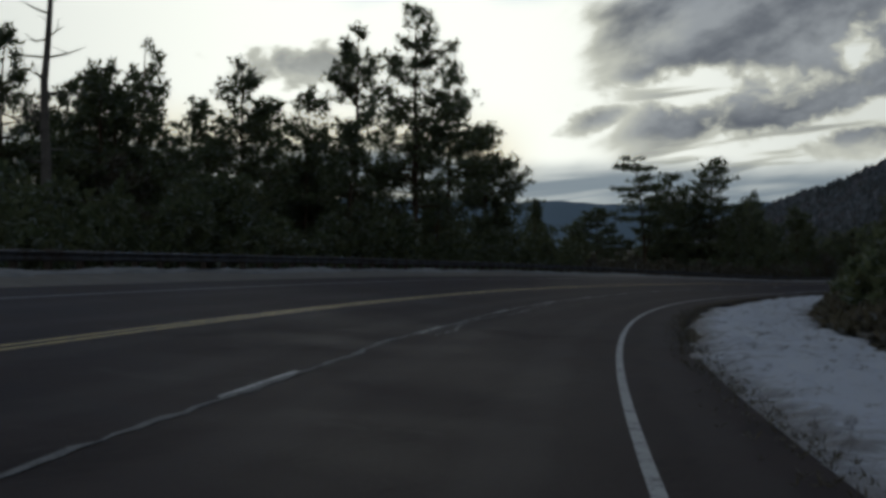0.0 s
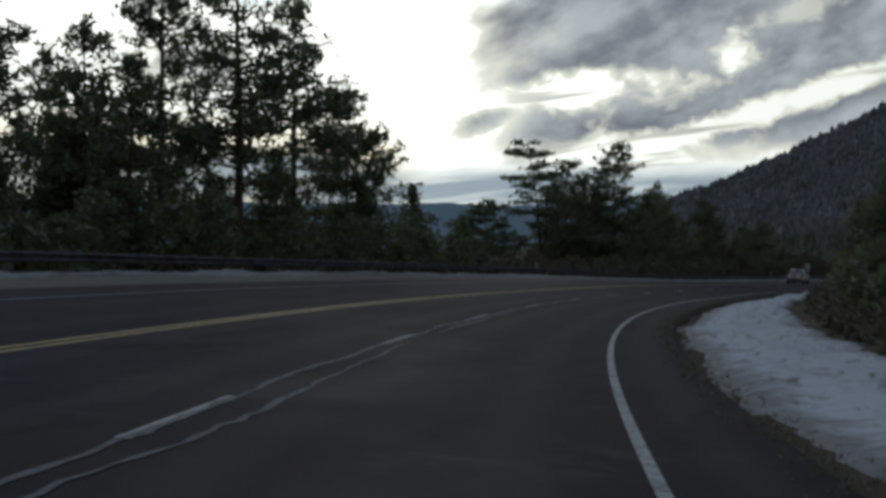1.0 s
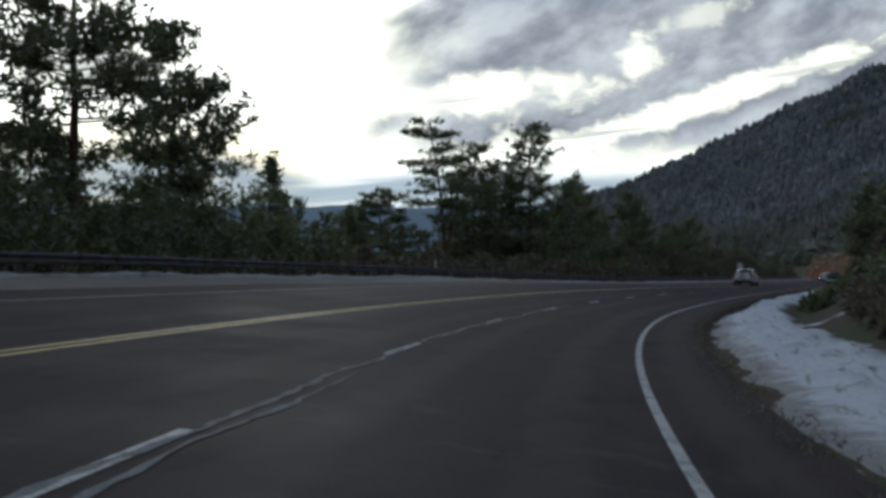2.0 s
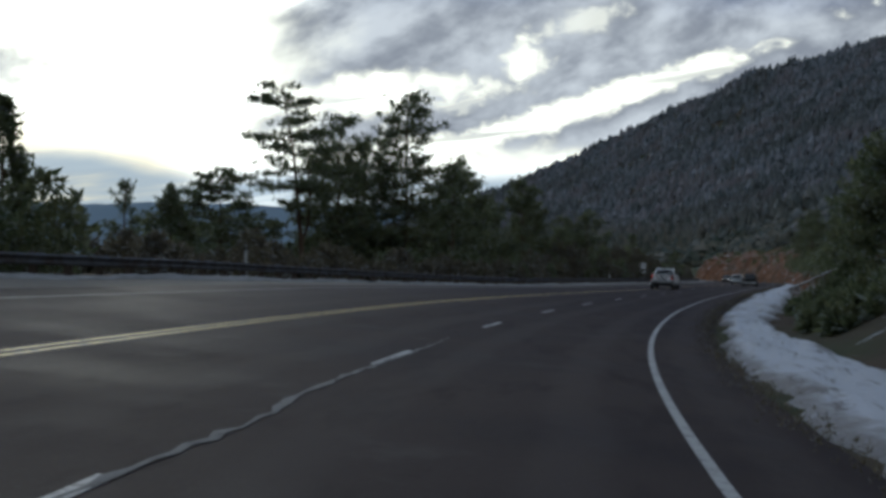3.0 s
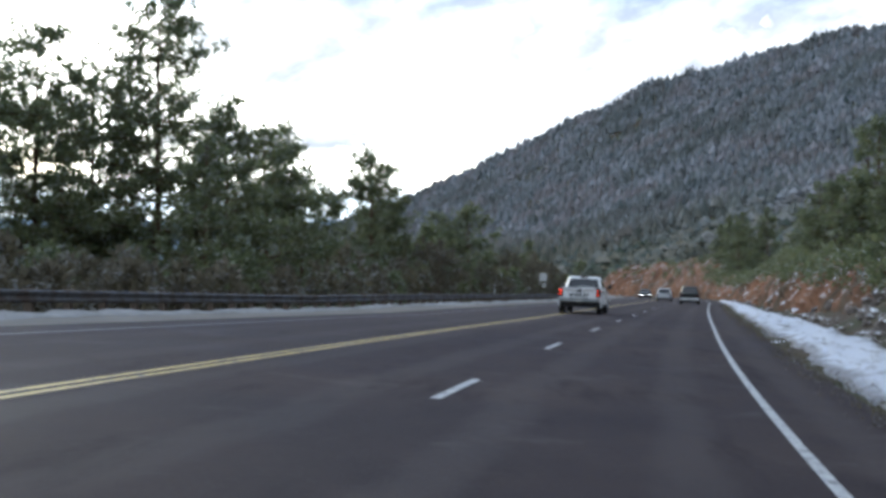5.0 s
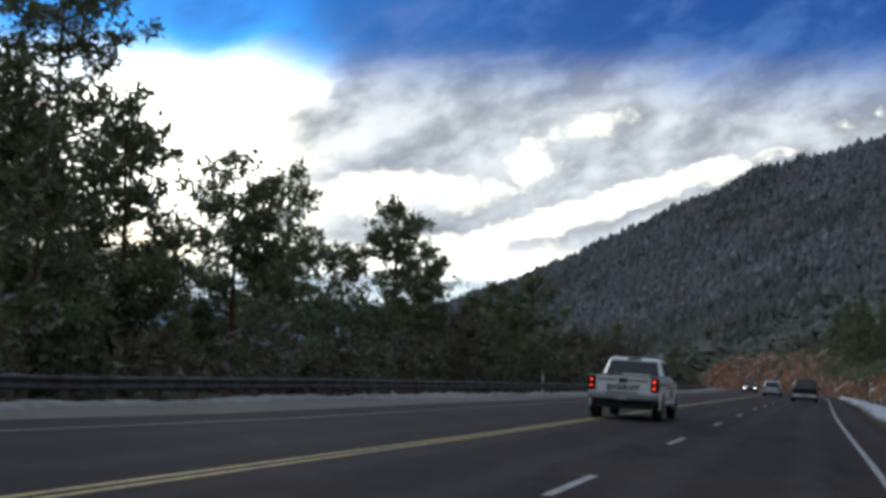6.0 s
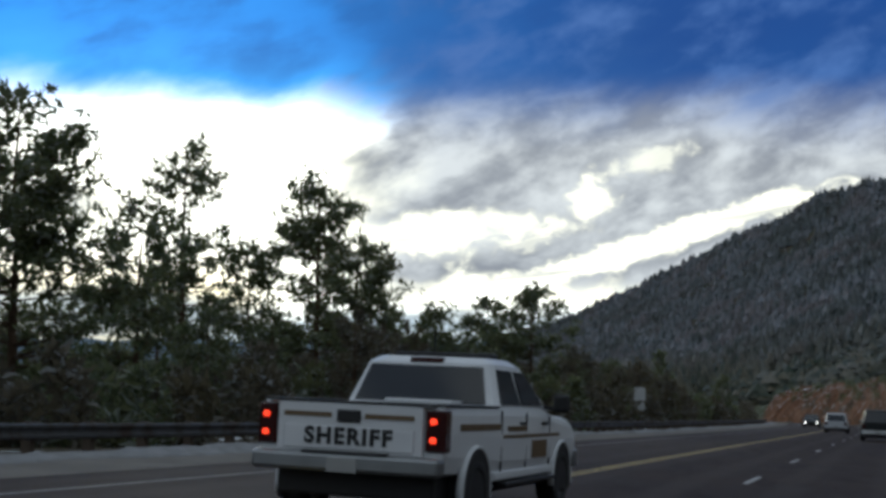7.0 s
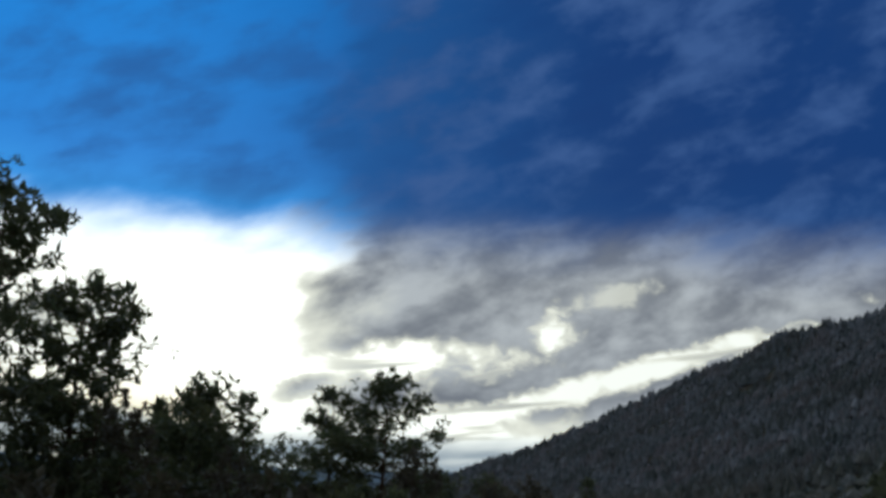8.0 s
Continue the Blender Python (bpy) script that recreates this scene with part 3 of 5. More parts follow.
def ridge(name, dist, az0, az1, angle, rough, seed, label):
    az = np.linspace(az0, az1, 160)
    a = np.radians(az)
    e = angle + rough * wave(az, az * 0, 3.0, seed) + rough * 0.4 * wave(az, az * 0, 0.8, seed)
    x, y = 25 - np.sin(a) * dist, 110 + np.cos(a) * dist
    top = np.stack([x, y, dist * np.tan(np.radians(e))], 1)
    back = np.stack([x * 1.12, y * 1.12, np.full_like(x, -120)], 1)
    front = np.stack([x * 0.80, y * 0.80, np.full_like(x, -80)], 1)
    mid = (top + front) / 2 + np.stack([0 * x, 0 * x, dist * 0.008 * wave(az, az * 0, 1.3, seed + 3)], 1)
    V = np.stack([front, mid, top, back], 1).reshape(-1, 3)
    i = (np.arange(159)[:, None] * 4 + np.arange(3)).ravel()
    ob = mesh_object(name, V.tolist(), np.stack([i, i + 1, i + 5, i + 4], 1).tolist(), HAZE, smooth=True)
    tagged(ob, label, "mountain", kind="structure")


ridge("backdrop_far_ridge", 4200, -12, 60, 3.3, 0.22, 1.0, "mesa ridge far across the valley, painted in blue-grey haze")
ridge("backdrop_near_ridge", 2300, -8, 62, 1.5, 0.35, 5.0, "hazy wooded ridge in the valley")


# ---- trees ----
def tube(V, F, pts, radii, sides):
    """Adds a tapered tube along pts to the lists V and F."""
    pts = [np.asarray(q, float) for q in pts]
    start = len(V)
    for i, q in enumerate(pts):
        d = pts[min(i + 1, len(pts) - 1)] - pts[max(i - 1, 0)]
        d /= np.linalg.norm(d) + 1e-9
        u = np.cross(d, (0.31, 0.95, 0.05) if abs(d[2]) > 0.7 else (0, 0, 1))
        u /= np.linalg.norm(u)
        v = np.cross(d, u)
        for j in range(sides):
            c = 2 * math.pi * j / sides
            V.append(q + radii[i] * (math.cos(c) * u + math.sin(c) * v))
    for i in range(len(pts) - 1):
        for j in range(sides):
            p, r = start + i * sides + j, start + i * sides + (j + 1) % sides
            F.append((p, r, r + sides, p + sides))
    F.append(tuple(start + (len(pts) - 1) * sides + j for j in range(sides)))


def tufts(centres, size, blades, rng, width=0.2, lift=0.35):
    """Sprays of flat needle blades round each centre."""
    n = len(centres)
    d = rng.normal(size=(n, blades, 3))
    d[..., 2] += lift
    d /= np.linalg.norm(d, axis=2, keepdims=True)
    side = np.cross(d, rng.normal(size=(n, blades, 3)))
    side /= np.linalg.norm(side, axis=2, keepdims=True) + 1e-9
    long = size[:, None, None] * rng.uniform(0.6, 1.25, (n, blades, 1))
    c = centres[:, None] + d * long * 0.12
    V = np.stack([c - side * long * width, c + d * long + side * long * width * 0.3, c + d * long * 0.35 + side * long * width], 2)
    F = np.arange(n * blades * 3).reshape(-1, 3)
    return V.reshape(-1, 3), F


def make_pine(height, radius, crown=0.35, density=1.0, layered=0.0, lean=(0.0, 0.0), seed=0, taper=0.7, dry=False,
              label="tall ponderosa pine with a dark open crown", forked=False, group="roadside pines"):
    """A pine: a bent tapered trunk, whorls of limbs and sprays of needles."""
    rng = np.random.default_rng(seed)
    tree = thing("pine_tree", Matrix(), label, "tree", group)
    V, F = [], []
    wob = rng.normal(0, 0.12, (12, 2)).cumsum(0) * height / 40
    hs = np.linspace(0, 1, 12)

    def trunk_at(u):
        return np.array([np.interp(u, hs, wob[:, 0]) + lean[0] * u ** 1.4, np.interp(u, hs, wob[:, 1]) + lean[1] * u ** 1.4, u * height])
    r0 = 0.013 * height + 0.05
    tube(V, F, [trunk_at(u) - (0, 0, 0.6 if u == 0 else 0) for u in hs], [r0 * (1.25 if u == 0 else 1 - 0.9 * u) for u in hs], 8)
    if forked:
        tube(V, F, [trunk_at(0.22), trunk_at(0.32) + (0.8, 0.1, 0), trunk_at(0.5) + (1.25, 0.2, 0), trunk_at(0.66) + (1.3, 0.2, 0)], [r0 * 0.5, r0 * 0.42, r0 * 0.3, r0 * 0.1], 6)
    mesh_object("trunk", V, F, BARK, tree, smooth=True)
    V, F = [], []
    cents, sizes = [], []
    count = int((34 + height * 2.3) * density)
    levels = np.sort(rng.uniform(crown, 0.985, count))
    if layered:
        step = 0.082
        levels = np.clip(np.round(levels / step) * step + rng.normal(0, 0.010, count), crown, 0.985)
    for u in levels:
        t = (u - crown) / (1 - crown)
        prof = (0.5 + 0.5 * min(1, t * 5)) * (1 - t ** 1.5) ** taper + 0.07
        length = radius * 1.45 * prof * rng.uniform(0.45, 1.1)
        az = rng.uniform(0, 6.283)
        o = trunk_at(u)
        rise = rng.uniform(-0.12, 0.20) + 0.45 * t
        d = np.array([math.cos(az), math.sin(az), 0])
        mid = o + d * length * 0.55 + (0, 0, length * rise * 0.45)
        tip = o + d * length + (0, 0, length * rise * (1.0 if not layered else 0.55))
        rb = r0 * (0.26 * (1 - u) + 0.06)
        tube(V, F, [o, mid, tip], [rb, rb * 0.6, rb * 0.2], 4)
        k = max(5, int(length * 6.0))
        f = rng.uniform(0.32, 1.04, k)
        side = rng.normal(0, 0.16, k) * length * (0.4 + f)
        across = np.array([-d[1], d[0], 0])
        base = o + np.outer(f, tip - o) + np.outer(np.sin(f * 3.1416), mid - (o + tip) / 2)
        c = base + np.outer(side, across)
        c[:, 2] += rng.normal(0.05, 0.12 if layered else 0.22, k)
        for p, b in zip(c[::5], base[::5]):
            tube(V, F, [b, p], [0.02, 0.008], 3)
        cents.append(c)
        sizes.append(rng.uniform(0.26, 0.50, k))
    top = trunk_at(1.0)
    cents.append(top + rng.normal(0, 0.25, (6, 3)))
    sizes.append(rng.uniform(0.2, 0.4, 6))
    mesh_object("branch_structure", V, F, BARK, tree)["kind"] = "stuff"
    VV, FF = tufts(np.concatenate(cents), np.concatenate(sizes), 8, rng, 0.245)
    mesh_object("crown", VV.tolist(), FF.tolist(), NEEDLE_DRY if dry else NEEDLE, tree)["kind"] = "stuff"
    return tree


def ground_at(x, y):
    return float(terrain(np.array([x]), np.array([y]))[0])


def plant(tree, x, y, turn=0.0, size=1.0):
    z = ground_at(x, y)
    tree.matrix_world = pose(x, y, z - 0.05, 0, 0, turn) @ Matrix.Scale(size, 4)
    return tree


def dead_tree(x, y, height, seed):
    rng = np.random.default_rng(seed)
    tree = thing("dead_tree", Matrix(), "bare dead pine snag with a few broken limbs", "tree")
    V, F = [], []
    tube(V, F, [(0.1 * math.sin(i), 0.08 * math.cos(i * 2), height * i / 9 - (0.5 if i == 0 else 0)) for i in range(10)], [0.30 * (1 - 0.085 * i) for i in range(10)], 8)
    mesh_object("trunk", V, F, DEAD, tree, smooth=True)
    V, F = [], []
    for i in range(26):
        z = height * rng.uniform(0.3, 0.98)
        az, ln = rng.uniform(0, 6.283), rng.uniform(0.8, 2.6) * (1.3 - 0.7 * z / height)
        d = np.array([math.cos(az), math.sin(az), 0])
        o = np.array([0, 0, z])
        bend = o + d * ln * 0.6 + (0, 0, rng.uniform(-0.1, 0.3))
        tip = bend + d * ln * 0.5 + (0, 0, rng.uniform(0.1, 0.6))
        tube(V, F, [o, bend, tip], [0.06, 0.04, 0.012], 4)
        tube(V, F, [bend, bend + (rng.normal(0, 0.4), rng.normal(0, 0.4), 0.4)], [0.03, 0.01], 3)
    mesh_object("branch_structure", V, F, DEAD, tree)["kind"] = "stuff"
    return plant(tree, x, y)


# the near grove on the outside of the bend: x, y, top, radius, crown start, density
NEAR_GROVE = [(-24.7, 62.1, 12.8, 2.6, 0.25, 1.2), (-23.5, 73.4, 12.9, 2.7, 0.25, 1.2), (-22.7, 77.8, 15.2, 2.2, 0.3, 0.8),
              (-18.1, 85.4, 15.1, 2.7, 0.28, 1.1), (-13.2, 102.7, 20.9, 2.9, 0.22, 1.2), (-7.5, 97.4, 21.7, 3.5, 0.24, 1.15),
              (-6.0, 111.6, 19.8, 3.4, 0.2, 1.2), (-3.3, 124.8, 15.2, 3.9, 0.08, 1.8), (-15.4, 94.2, 14.4, 2.6, 0.25, 1.1),
              (-24.4, 96.1, 13.9, 2.8, 0.2, 1.1), (-21.2, 107.3, 15.2, 2.9, 0.2, 1.1), (-29.3, 84.0, 13.4, 2.8, 0.2, 1.1)]
# the group round the leaning pine, and the trees past it
FAR_GROVE = [(21.6, 206.4, 17.1, 3.8, 0.06, 1.8), (28.6, 208.7, 19.8, 3.9, 0.1, 1.7),
             (32.4, 202.2, 12.2, 2.6, 0.14, 1.4), (24.6, 212, 15, 3.4, 0.08, 1.5), (36.8, 221.2, 13.2, 3.4, 0.12, 1.35),
             (48.4, 240.5, 14.2, 2.5, 0.2, 1.2), (41.0, 246.3, 16.8, 2.3, 0.3, 0.95), (55.6, 249, 7.6, 2.07, 0.12, 1.2),
             (65.5, 270.2, 10.9, 3.2, 0.12, 1.6), (62.6, 273.5, 10.4, 2.44, 0.12, 1), (50.9, 246.5, 11.4, 2.7, 0.14, 1.4),
             (40.4, 228.5, 10, 2.68, 0.16, 1), (44.8, 243, 10.6, 2.56, 0.16, 1)]
YOUNG = [(1.1, 136.0, 8.7, 1.7, 0.05, 1.5), (6.4, 177.4, 7.8, 2.5, 0.05, 1.9), (53.6, 256.4, 7.3, 1.6, 0.08, 1.2), (30.6, 192.0, 9.0, 2.0, 0.08, 1.2)]

for n, (x, y, top, rad, crown, dens) in enumerate(NEAR_GROVE + FAR_GROVE):
    g = ground_at(x, y)
    plant(make_pine(top - g, rad, crown, dens, seed=40 + n, taper=0.7 if n < len(NEAR_GROVE) else 0.5), x, y)
for n, (x, y, top, rad, crown, dens) in enumerate(YOUNG):
    g = ground_at(x, y)
    plant(make_pine(top - g, rad, crown, dens, seed=90 + n, taper=1.0, label="young pine with needles down to the ground"), x, y)
# trees on the cut slope: s, l, top, radius
SLOPE = [(179, 14.5, 11.3, 2.6), (187, 17, 12.0, 2.6), (168, 16, 9.5, 2.2), (154, 13.5, 7.2, 2.0), (139, 12.5, 6.8, 1.9), (146, 16, 9.0, 2.2), (203, 18, 10.0, 2.3),
         (232, 25, 12.0, 2.4), (258, 26, 13.0, 2.4), (118, 15, 7.6, 2.0), (96, 15, 6.8, 1.9), (72, 15.5, 5.2, 1.8), (214, 24, 13.0, 2.5), (163, 21, 12.5, 2.5), (128, 19, 9.6, 2.2), (60, 18, 6.4, 2.0),
         (392, 14, 14.5, 2.8), (404, 16.5, 17.5, 3.0), (415, 14.5, 16, 2.8), (428, 18, 18.5, 3.0), (440, 16, 17, 2.8), (410, 22, 19.5, 3.0), (452, 20, 20, 3.0)]
for n, (sa, la, top, rad) in enumerate(SLOPE):
    q = on_road(np.array(float(sa)), np.array(float(la)))
    x, y = float(q[0]), float(q[1])
    plant(make_pine(max(4.0, top - ground_at(x, y)), rad, 0.06, 1.3, seed=140 + n, taper=0.9, label="dense dark pine on the cut slope", group="slope pines"), x, y)
plant(make_pine(10.9 - ground_at(9.9, 198.3), 4.6, 0.27, 1.5, layered=1.0, seed=54, label="low pine with flat open layers of limbs"), 9.9, 198.3)
leaning = make_pine(18.9 - ground_at(17.0, 198.0), 4.2, 0.36, 0.95, layered=1.0, lean=(-1.6, 0.4), seed=7, taper=0.5, forked=True,
                    label="leaning ponderosa pine with flat open layers of limbs")
plant(leaning, 17.6, 198.2)
dead_tree(-19.8, 55.5, 15.5, 3)

# other pines of the wood, further from the road
SPARE = [make_pine(11.0, 2.5, 0.14, 1.0, seed=201), make_pine(9.0, 2.3, 0.10, 1.0, seed=202), make_pine(12.5, 2.4, 0.18, 0.9, seed=203),
         make_pine(7.0, 2.1, 0.08, 1.3, seed=204, taper=1.0), make_pine(8.0, 2.4, 0.12, 1.2, seed=205, dry=True, label="bare-looking brown oak among the pines")]
rng = random.Random(11)


def scatter(count, s_range, l_range, size, clear=()):
    for _ in range(count):
        for _ in range(20):
            s, l = rng.uniform(*s_range), rng.uniform(*l_range)
            if not any(a < s < b for a, b in clear):
                break
        x, y, _ = on_road(np.array(s), np.array(l))
        t = rng.choice(SPARE)
        x, y = float(x), float(y)
        k = rng.uniform(*size)
        copy_thing(t, pose(x, y, ground_at(x, y) - 0.1, 0, 0, rng.uniform(0, 360)) @ Matrix.Scale(k, 4))


def place_spares():
    scatter(30, (34, 118), (-60, -27), (0.8, 1.25))
    scatter(14, (62, 116), (-30, -19), (0.5, 1.0))
    scatter(12, (196, 250), (-60, -28), (0.6, 0.95))
    scatter(14, (205, 300), (-30, -19), (0.35, 0.75))
    scatter(26, (238, 400), (-70, -22), (0.6, 1.05))
    scatter(22, (60, 205), (14, 34), (0.45, 0.85))
    scatter(14, (205, 360), (23, 42), (0.5, 0.9))
    scatter(15, (226, 262), (13.5, 20), (0.65, 1.0))
    scatter(13, (262, 335), (13, 23), (0.5, 0.85))
    scatter(12, (70, 180), (15, 24), (0.5, 0.8))


place_spares()

# thin brown-grey wood beyond the bend, between the guardrail and the hill
THIN = [make_pine(10.0, 2.3, 0.34, 0.62, seed=301, label="thin grey-green pine with a bare lower trunk", group="thin wood"),
        make_pine(9.2, 2.5, 0.26, 0.62, seed=302, dry=True, label="leafless grey-brown oak in the thin wood", group="thin wood"),
        make_pine(10.8, 2.1, 0.42, 0.5, seed=303, dry=True, label="tall thin brown-grey tree with a bare trunk", group="thin wood"),
        make_pine(8.4, 2.6, 0.2, 0.75, seed=304, dry=True, label="bushy leafless brown oak", group="thin wood")]


def place_thin_wood():
    pick = random.Random(23)
    for n in range(64):
        s, l = pick.uniform(222, 345), -15.5 - 20 * pick.random() ** 1.4
        q = on_road(np.array(s), np.array(l))
        x, y = float(q[0]), float(q[1])
        m = pose(x, y, ground_at(x, y) - 0.1, 0, 0, pick.uniform(0, 360)) @ Matrix.Scale(pick.uniform(0.6, 1.0) * (1.0 if s > 262 else 0.72), 4)
        if n < 4:
            THIN[n].matrix_world = m
        else:
            copy_thing(pick.choice(THIN), m)


place_thin_wood()
for n, t in enumerate(SPARE):
    x, y, _ = on_road(np.array(70.0 + 9 * n), np.array(-44.0 - 3 * n))
    plant(t, float(x), float(y), 50 * n)


# ---- brush ----
def build_brush(name, count, s_range, l_range, tall, seed, mat, label):
    rng = np.random.default_rng(seed)
    s, l = rng.uniform(*s_range, count), rng.uniform(*l_range, count)
    l = np.where((l > 0) & (s < 125) & (tall[1] > 0.7), np.maximum(l, 11.9 + (l - l_range[0]) * 0.8), l)
    p = on_road(s, l)
    z = terrain(p[:, 0], p[:, 1])
    cents, sizes = [], []
    for i in range(count):
        h = rng.uniform(*tall)
        k = int(20 + 20 * h)
        u = rng.uniform(0.05, 1, k)
        rad = h * 0.42 * np.sqrt(1 - (u - 0.25).clip(0) ** 2 / 0.6)
        a = rng.uniform(0, 6.283, k)
        r = rad * np.sqrt(rng.uniform(0.1, 1, k))
        cents.append(np.stack([p[i, 0] + r * np.cos(a), p[i, 1] + r * np.sin(a), z[i] + u * h], 1))
        sizes.append(rng.uniform(0.25, 0.52, k))
    V, F = tufts(np.concatenate(cents), np.concatenate(sizes), 7, rng, 0.26)
    tagged(mesh_object(name, V.tolist(), F.tolist(), mat), label, "brush", kind="stuff")


build_brush("roadside_brush", 300, (10, 128), (-34, -15), (1.0, 4.4), 1, NEEDLE, "dense dark green brush behind the guardrail")
build_brush("valley_brush", 200, (128, 186), (-46, -15), (1.0, 2.5), 2, NEEDLE_DRY, "low brown brush along the valley side")
build_brush("wood_edge_brush", 280, (180, 420), (-36, -15), (0.8, 3.8), 3, NEEDLE, "dense dark undergrowth at the foot of the pines")
build_brush("oak_brush", 360, (175, 420), (-34, -14.5), (1.2, 3.2), 4, NEEDLE_DRY, "leafless brown oak brush")
build_brush("slope_brush", 270, (20, 190), (12.4, 30), (0.5, 2.0), 5, NEEDLE_DRY, "dry scrub on the cut slope")
build_brush("ridge_brush", 200, (212, 400), (20, 34), (0.6, 2.2), 12, NEEDLE, "dark scrub above the clay cut")
build_brush("bank_foot_scrub", 260, (20, 112), (11.6, 17.0), (0.4, 1.6), 14, NEEDLE, "dark juniper scrub at the foot of the slope")
build_brush("verge_scrub", 230, (112, 156), (8.7, 14.5), (0.2, 0.8), 8, NEEDLE, "low dark scrub above the snow")
build_brush("verge_litter", 1000, (24, 122), (10.7, 15.0), (0.1, 0.45), 9, NEEDLE_DRY, "dead weeds and litter at the foot of the slope")
build_brush("slope_scrub", 110, (48, 112), (12.0, 21.0), (0.8, 2.3), 15, NEEDLE, "dark juniper and pine scrub on the cut slope")
build_brush("slope_juniper", 120, (50, 212), (11, 30), (1.2, 3.0), 6, NEEDLE, "dark green juniper bushes on the slope")


# ---- guardrail, signs ----
def box(bm, x0, x1, y0, y1, z0, z1, bevel=0.0):
    """Adds a box, with softened edges where bevel is given."""
    r = bmesh.ops.create_cube(bm, size=1.0)
    vs = r["verts"]
    bmesh.ops.transform(bm, verts=vs, matrix=Matrix.LocRotScale(((x0 + x1) / 2, (y0 + y1) / 2, (z0 + z1) / 2), None, (x1 - x0, y1 - y0, z1 - z0)))
    if bevel:
        es = list({e for v in vs for e in v.link_edges})
        bmesh.ops.bevel(bm, geom=es, offset=bevel, segments=2, affect="EDGES", profile=0.5)
    return bm


def build_guardrail():
    rail = thing("guardrail", Matrix(), "weathered steel guardrail on wooden posts along the bend", "guardrail")
    bm = box(bmesh.new(), -0.10, 0.10, -0.08, 0.08, -0.6, 0.58, 0.012)
    box(bm, 0.10, 0.26, -0.06, 0.06, 0.24, 0.56, 0.01)
    first = part("post", bm, WOOD_POST, rail)
    prof = [(0.00, 0.42), (0.05, 0.45), (0.05, 0.50), (0.0, 0.545), (0.0, 0.595), (0.05, 0.64), (0.05, 0.69), (0.0, 0.72)]
    for n in range(225):
        s = -18 + 1.905 * n
        p = on_road(np.array(s), np.array(RAIL - 0.42), 0.0)
        ob = first if n == 0 else new("post", first.data)
        ob.parent = rail
        ob.matrix_world = pose(float(p[0]), float(p[1]), float(p[2]), 0, 0, heading(s))
    for n in range(112):
        s = -18 + 3.81 * n + np.linspace(-0.02, 3.83, 4)
        V = []
        for back in (0.0, -0.012):
            for q in s:
                for dx, z in prof:
                    V.append(on_road(np.array(q), np.array(RAIL - 0.16 + dx + back), z - 0.16 + 0.002 * (n % 2)))
        w, h = len(prof), len(s)
        F = []
        for i in range(h - 1):
            for j in range(w - 1):
                a = i * w + j
                F += [(a, a + 1, a + w + 1, a + w), (a + h * w, a + w + h * w, a + w + 1 + h * w, a + 1 + h * w)]
            for j in (0, w - 1):
                a = i * w + j
                F.append((a, a + w, a + w + h * w, a + h * w))
        mesh_object("rail_panel", V, F, STEEL, rail)


build_guardrail()


def road_sign(s, l):
    p = on_road(np.array(s), np.array(l))
    g = ground_at(float(p[0]), float(p[1]))
    sign = thing("road_sign", pose(float(p[0]), float(p[1]), g, 0, 0, heading(s)), "two pale metal sign plates on a steel post", "sign")
    part("post", box(bmesh.new(), -0.04, 0.04, -0.03, 0.03, -0.4, 3.15, 0.006), STEEL, sign)
    for z0, z1, w in ((2.15, 3.10, 0.42), (1.45, 2.05, 0.36)):
        bm = box(bmesh.new(), -w, w, -0.045, -0.033, z0, z1)
        bmesh.ops.bevel(bm, geom=[e for e in bm.edges if abs(e.verts[0].co.y - e.verts[1].co.y) > 0.005], offset=0.08, segments=3, affect="EDGES")
        part("sign_plate", bm, SIGN_METAL, sign)


def marker_post(s, l):
    p = on_road(np.array(s), np.array(l))
    g = ground_at(float(p[0]), float(p[1]))
    post = thing("marker_post", pose(float(p[0]), float(p[1]), g, 0, 0, heading(s)), "slim pale roadside marker post with a reflector", "marker post")
    part("post", box(bmesh.new(), -0.05, 0.05, -0.012, 0.012, -0.3, 1.35, 0.005), SIGN_METAL, post)
    part("reflector", box(bmesh.new(), -0.04, 0.04, -0.022, -0.013, 1.15, 1.29, 0.003), GLASS_DARK, post, "small square reflector")


SIGN_METAL = material("sign_metal", plain((0.52, 0.53, 0.53), 0.2, 4.0), 0.5, 0.3)
GLASS_DARK = material("dark_glass", plain((0.012, 0.014, 0.018), 0.2), 0.06, spec=0.6)
road_sign(272.0, -14.4)
marker_post(128.0, -12.7)
marker_post(233.0, -13.2)


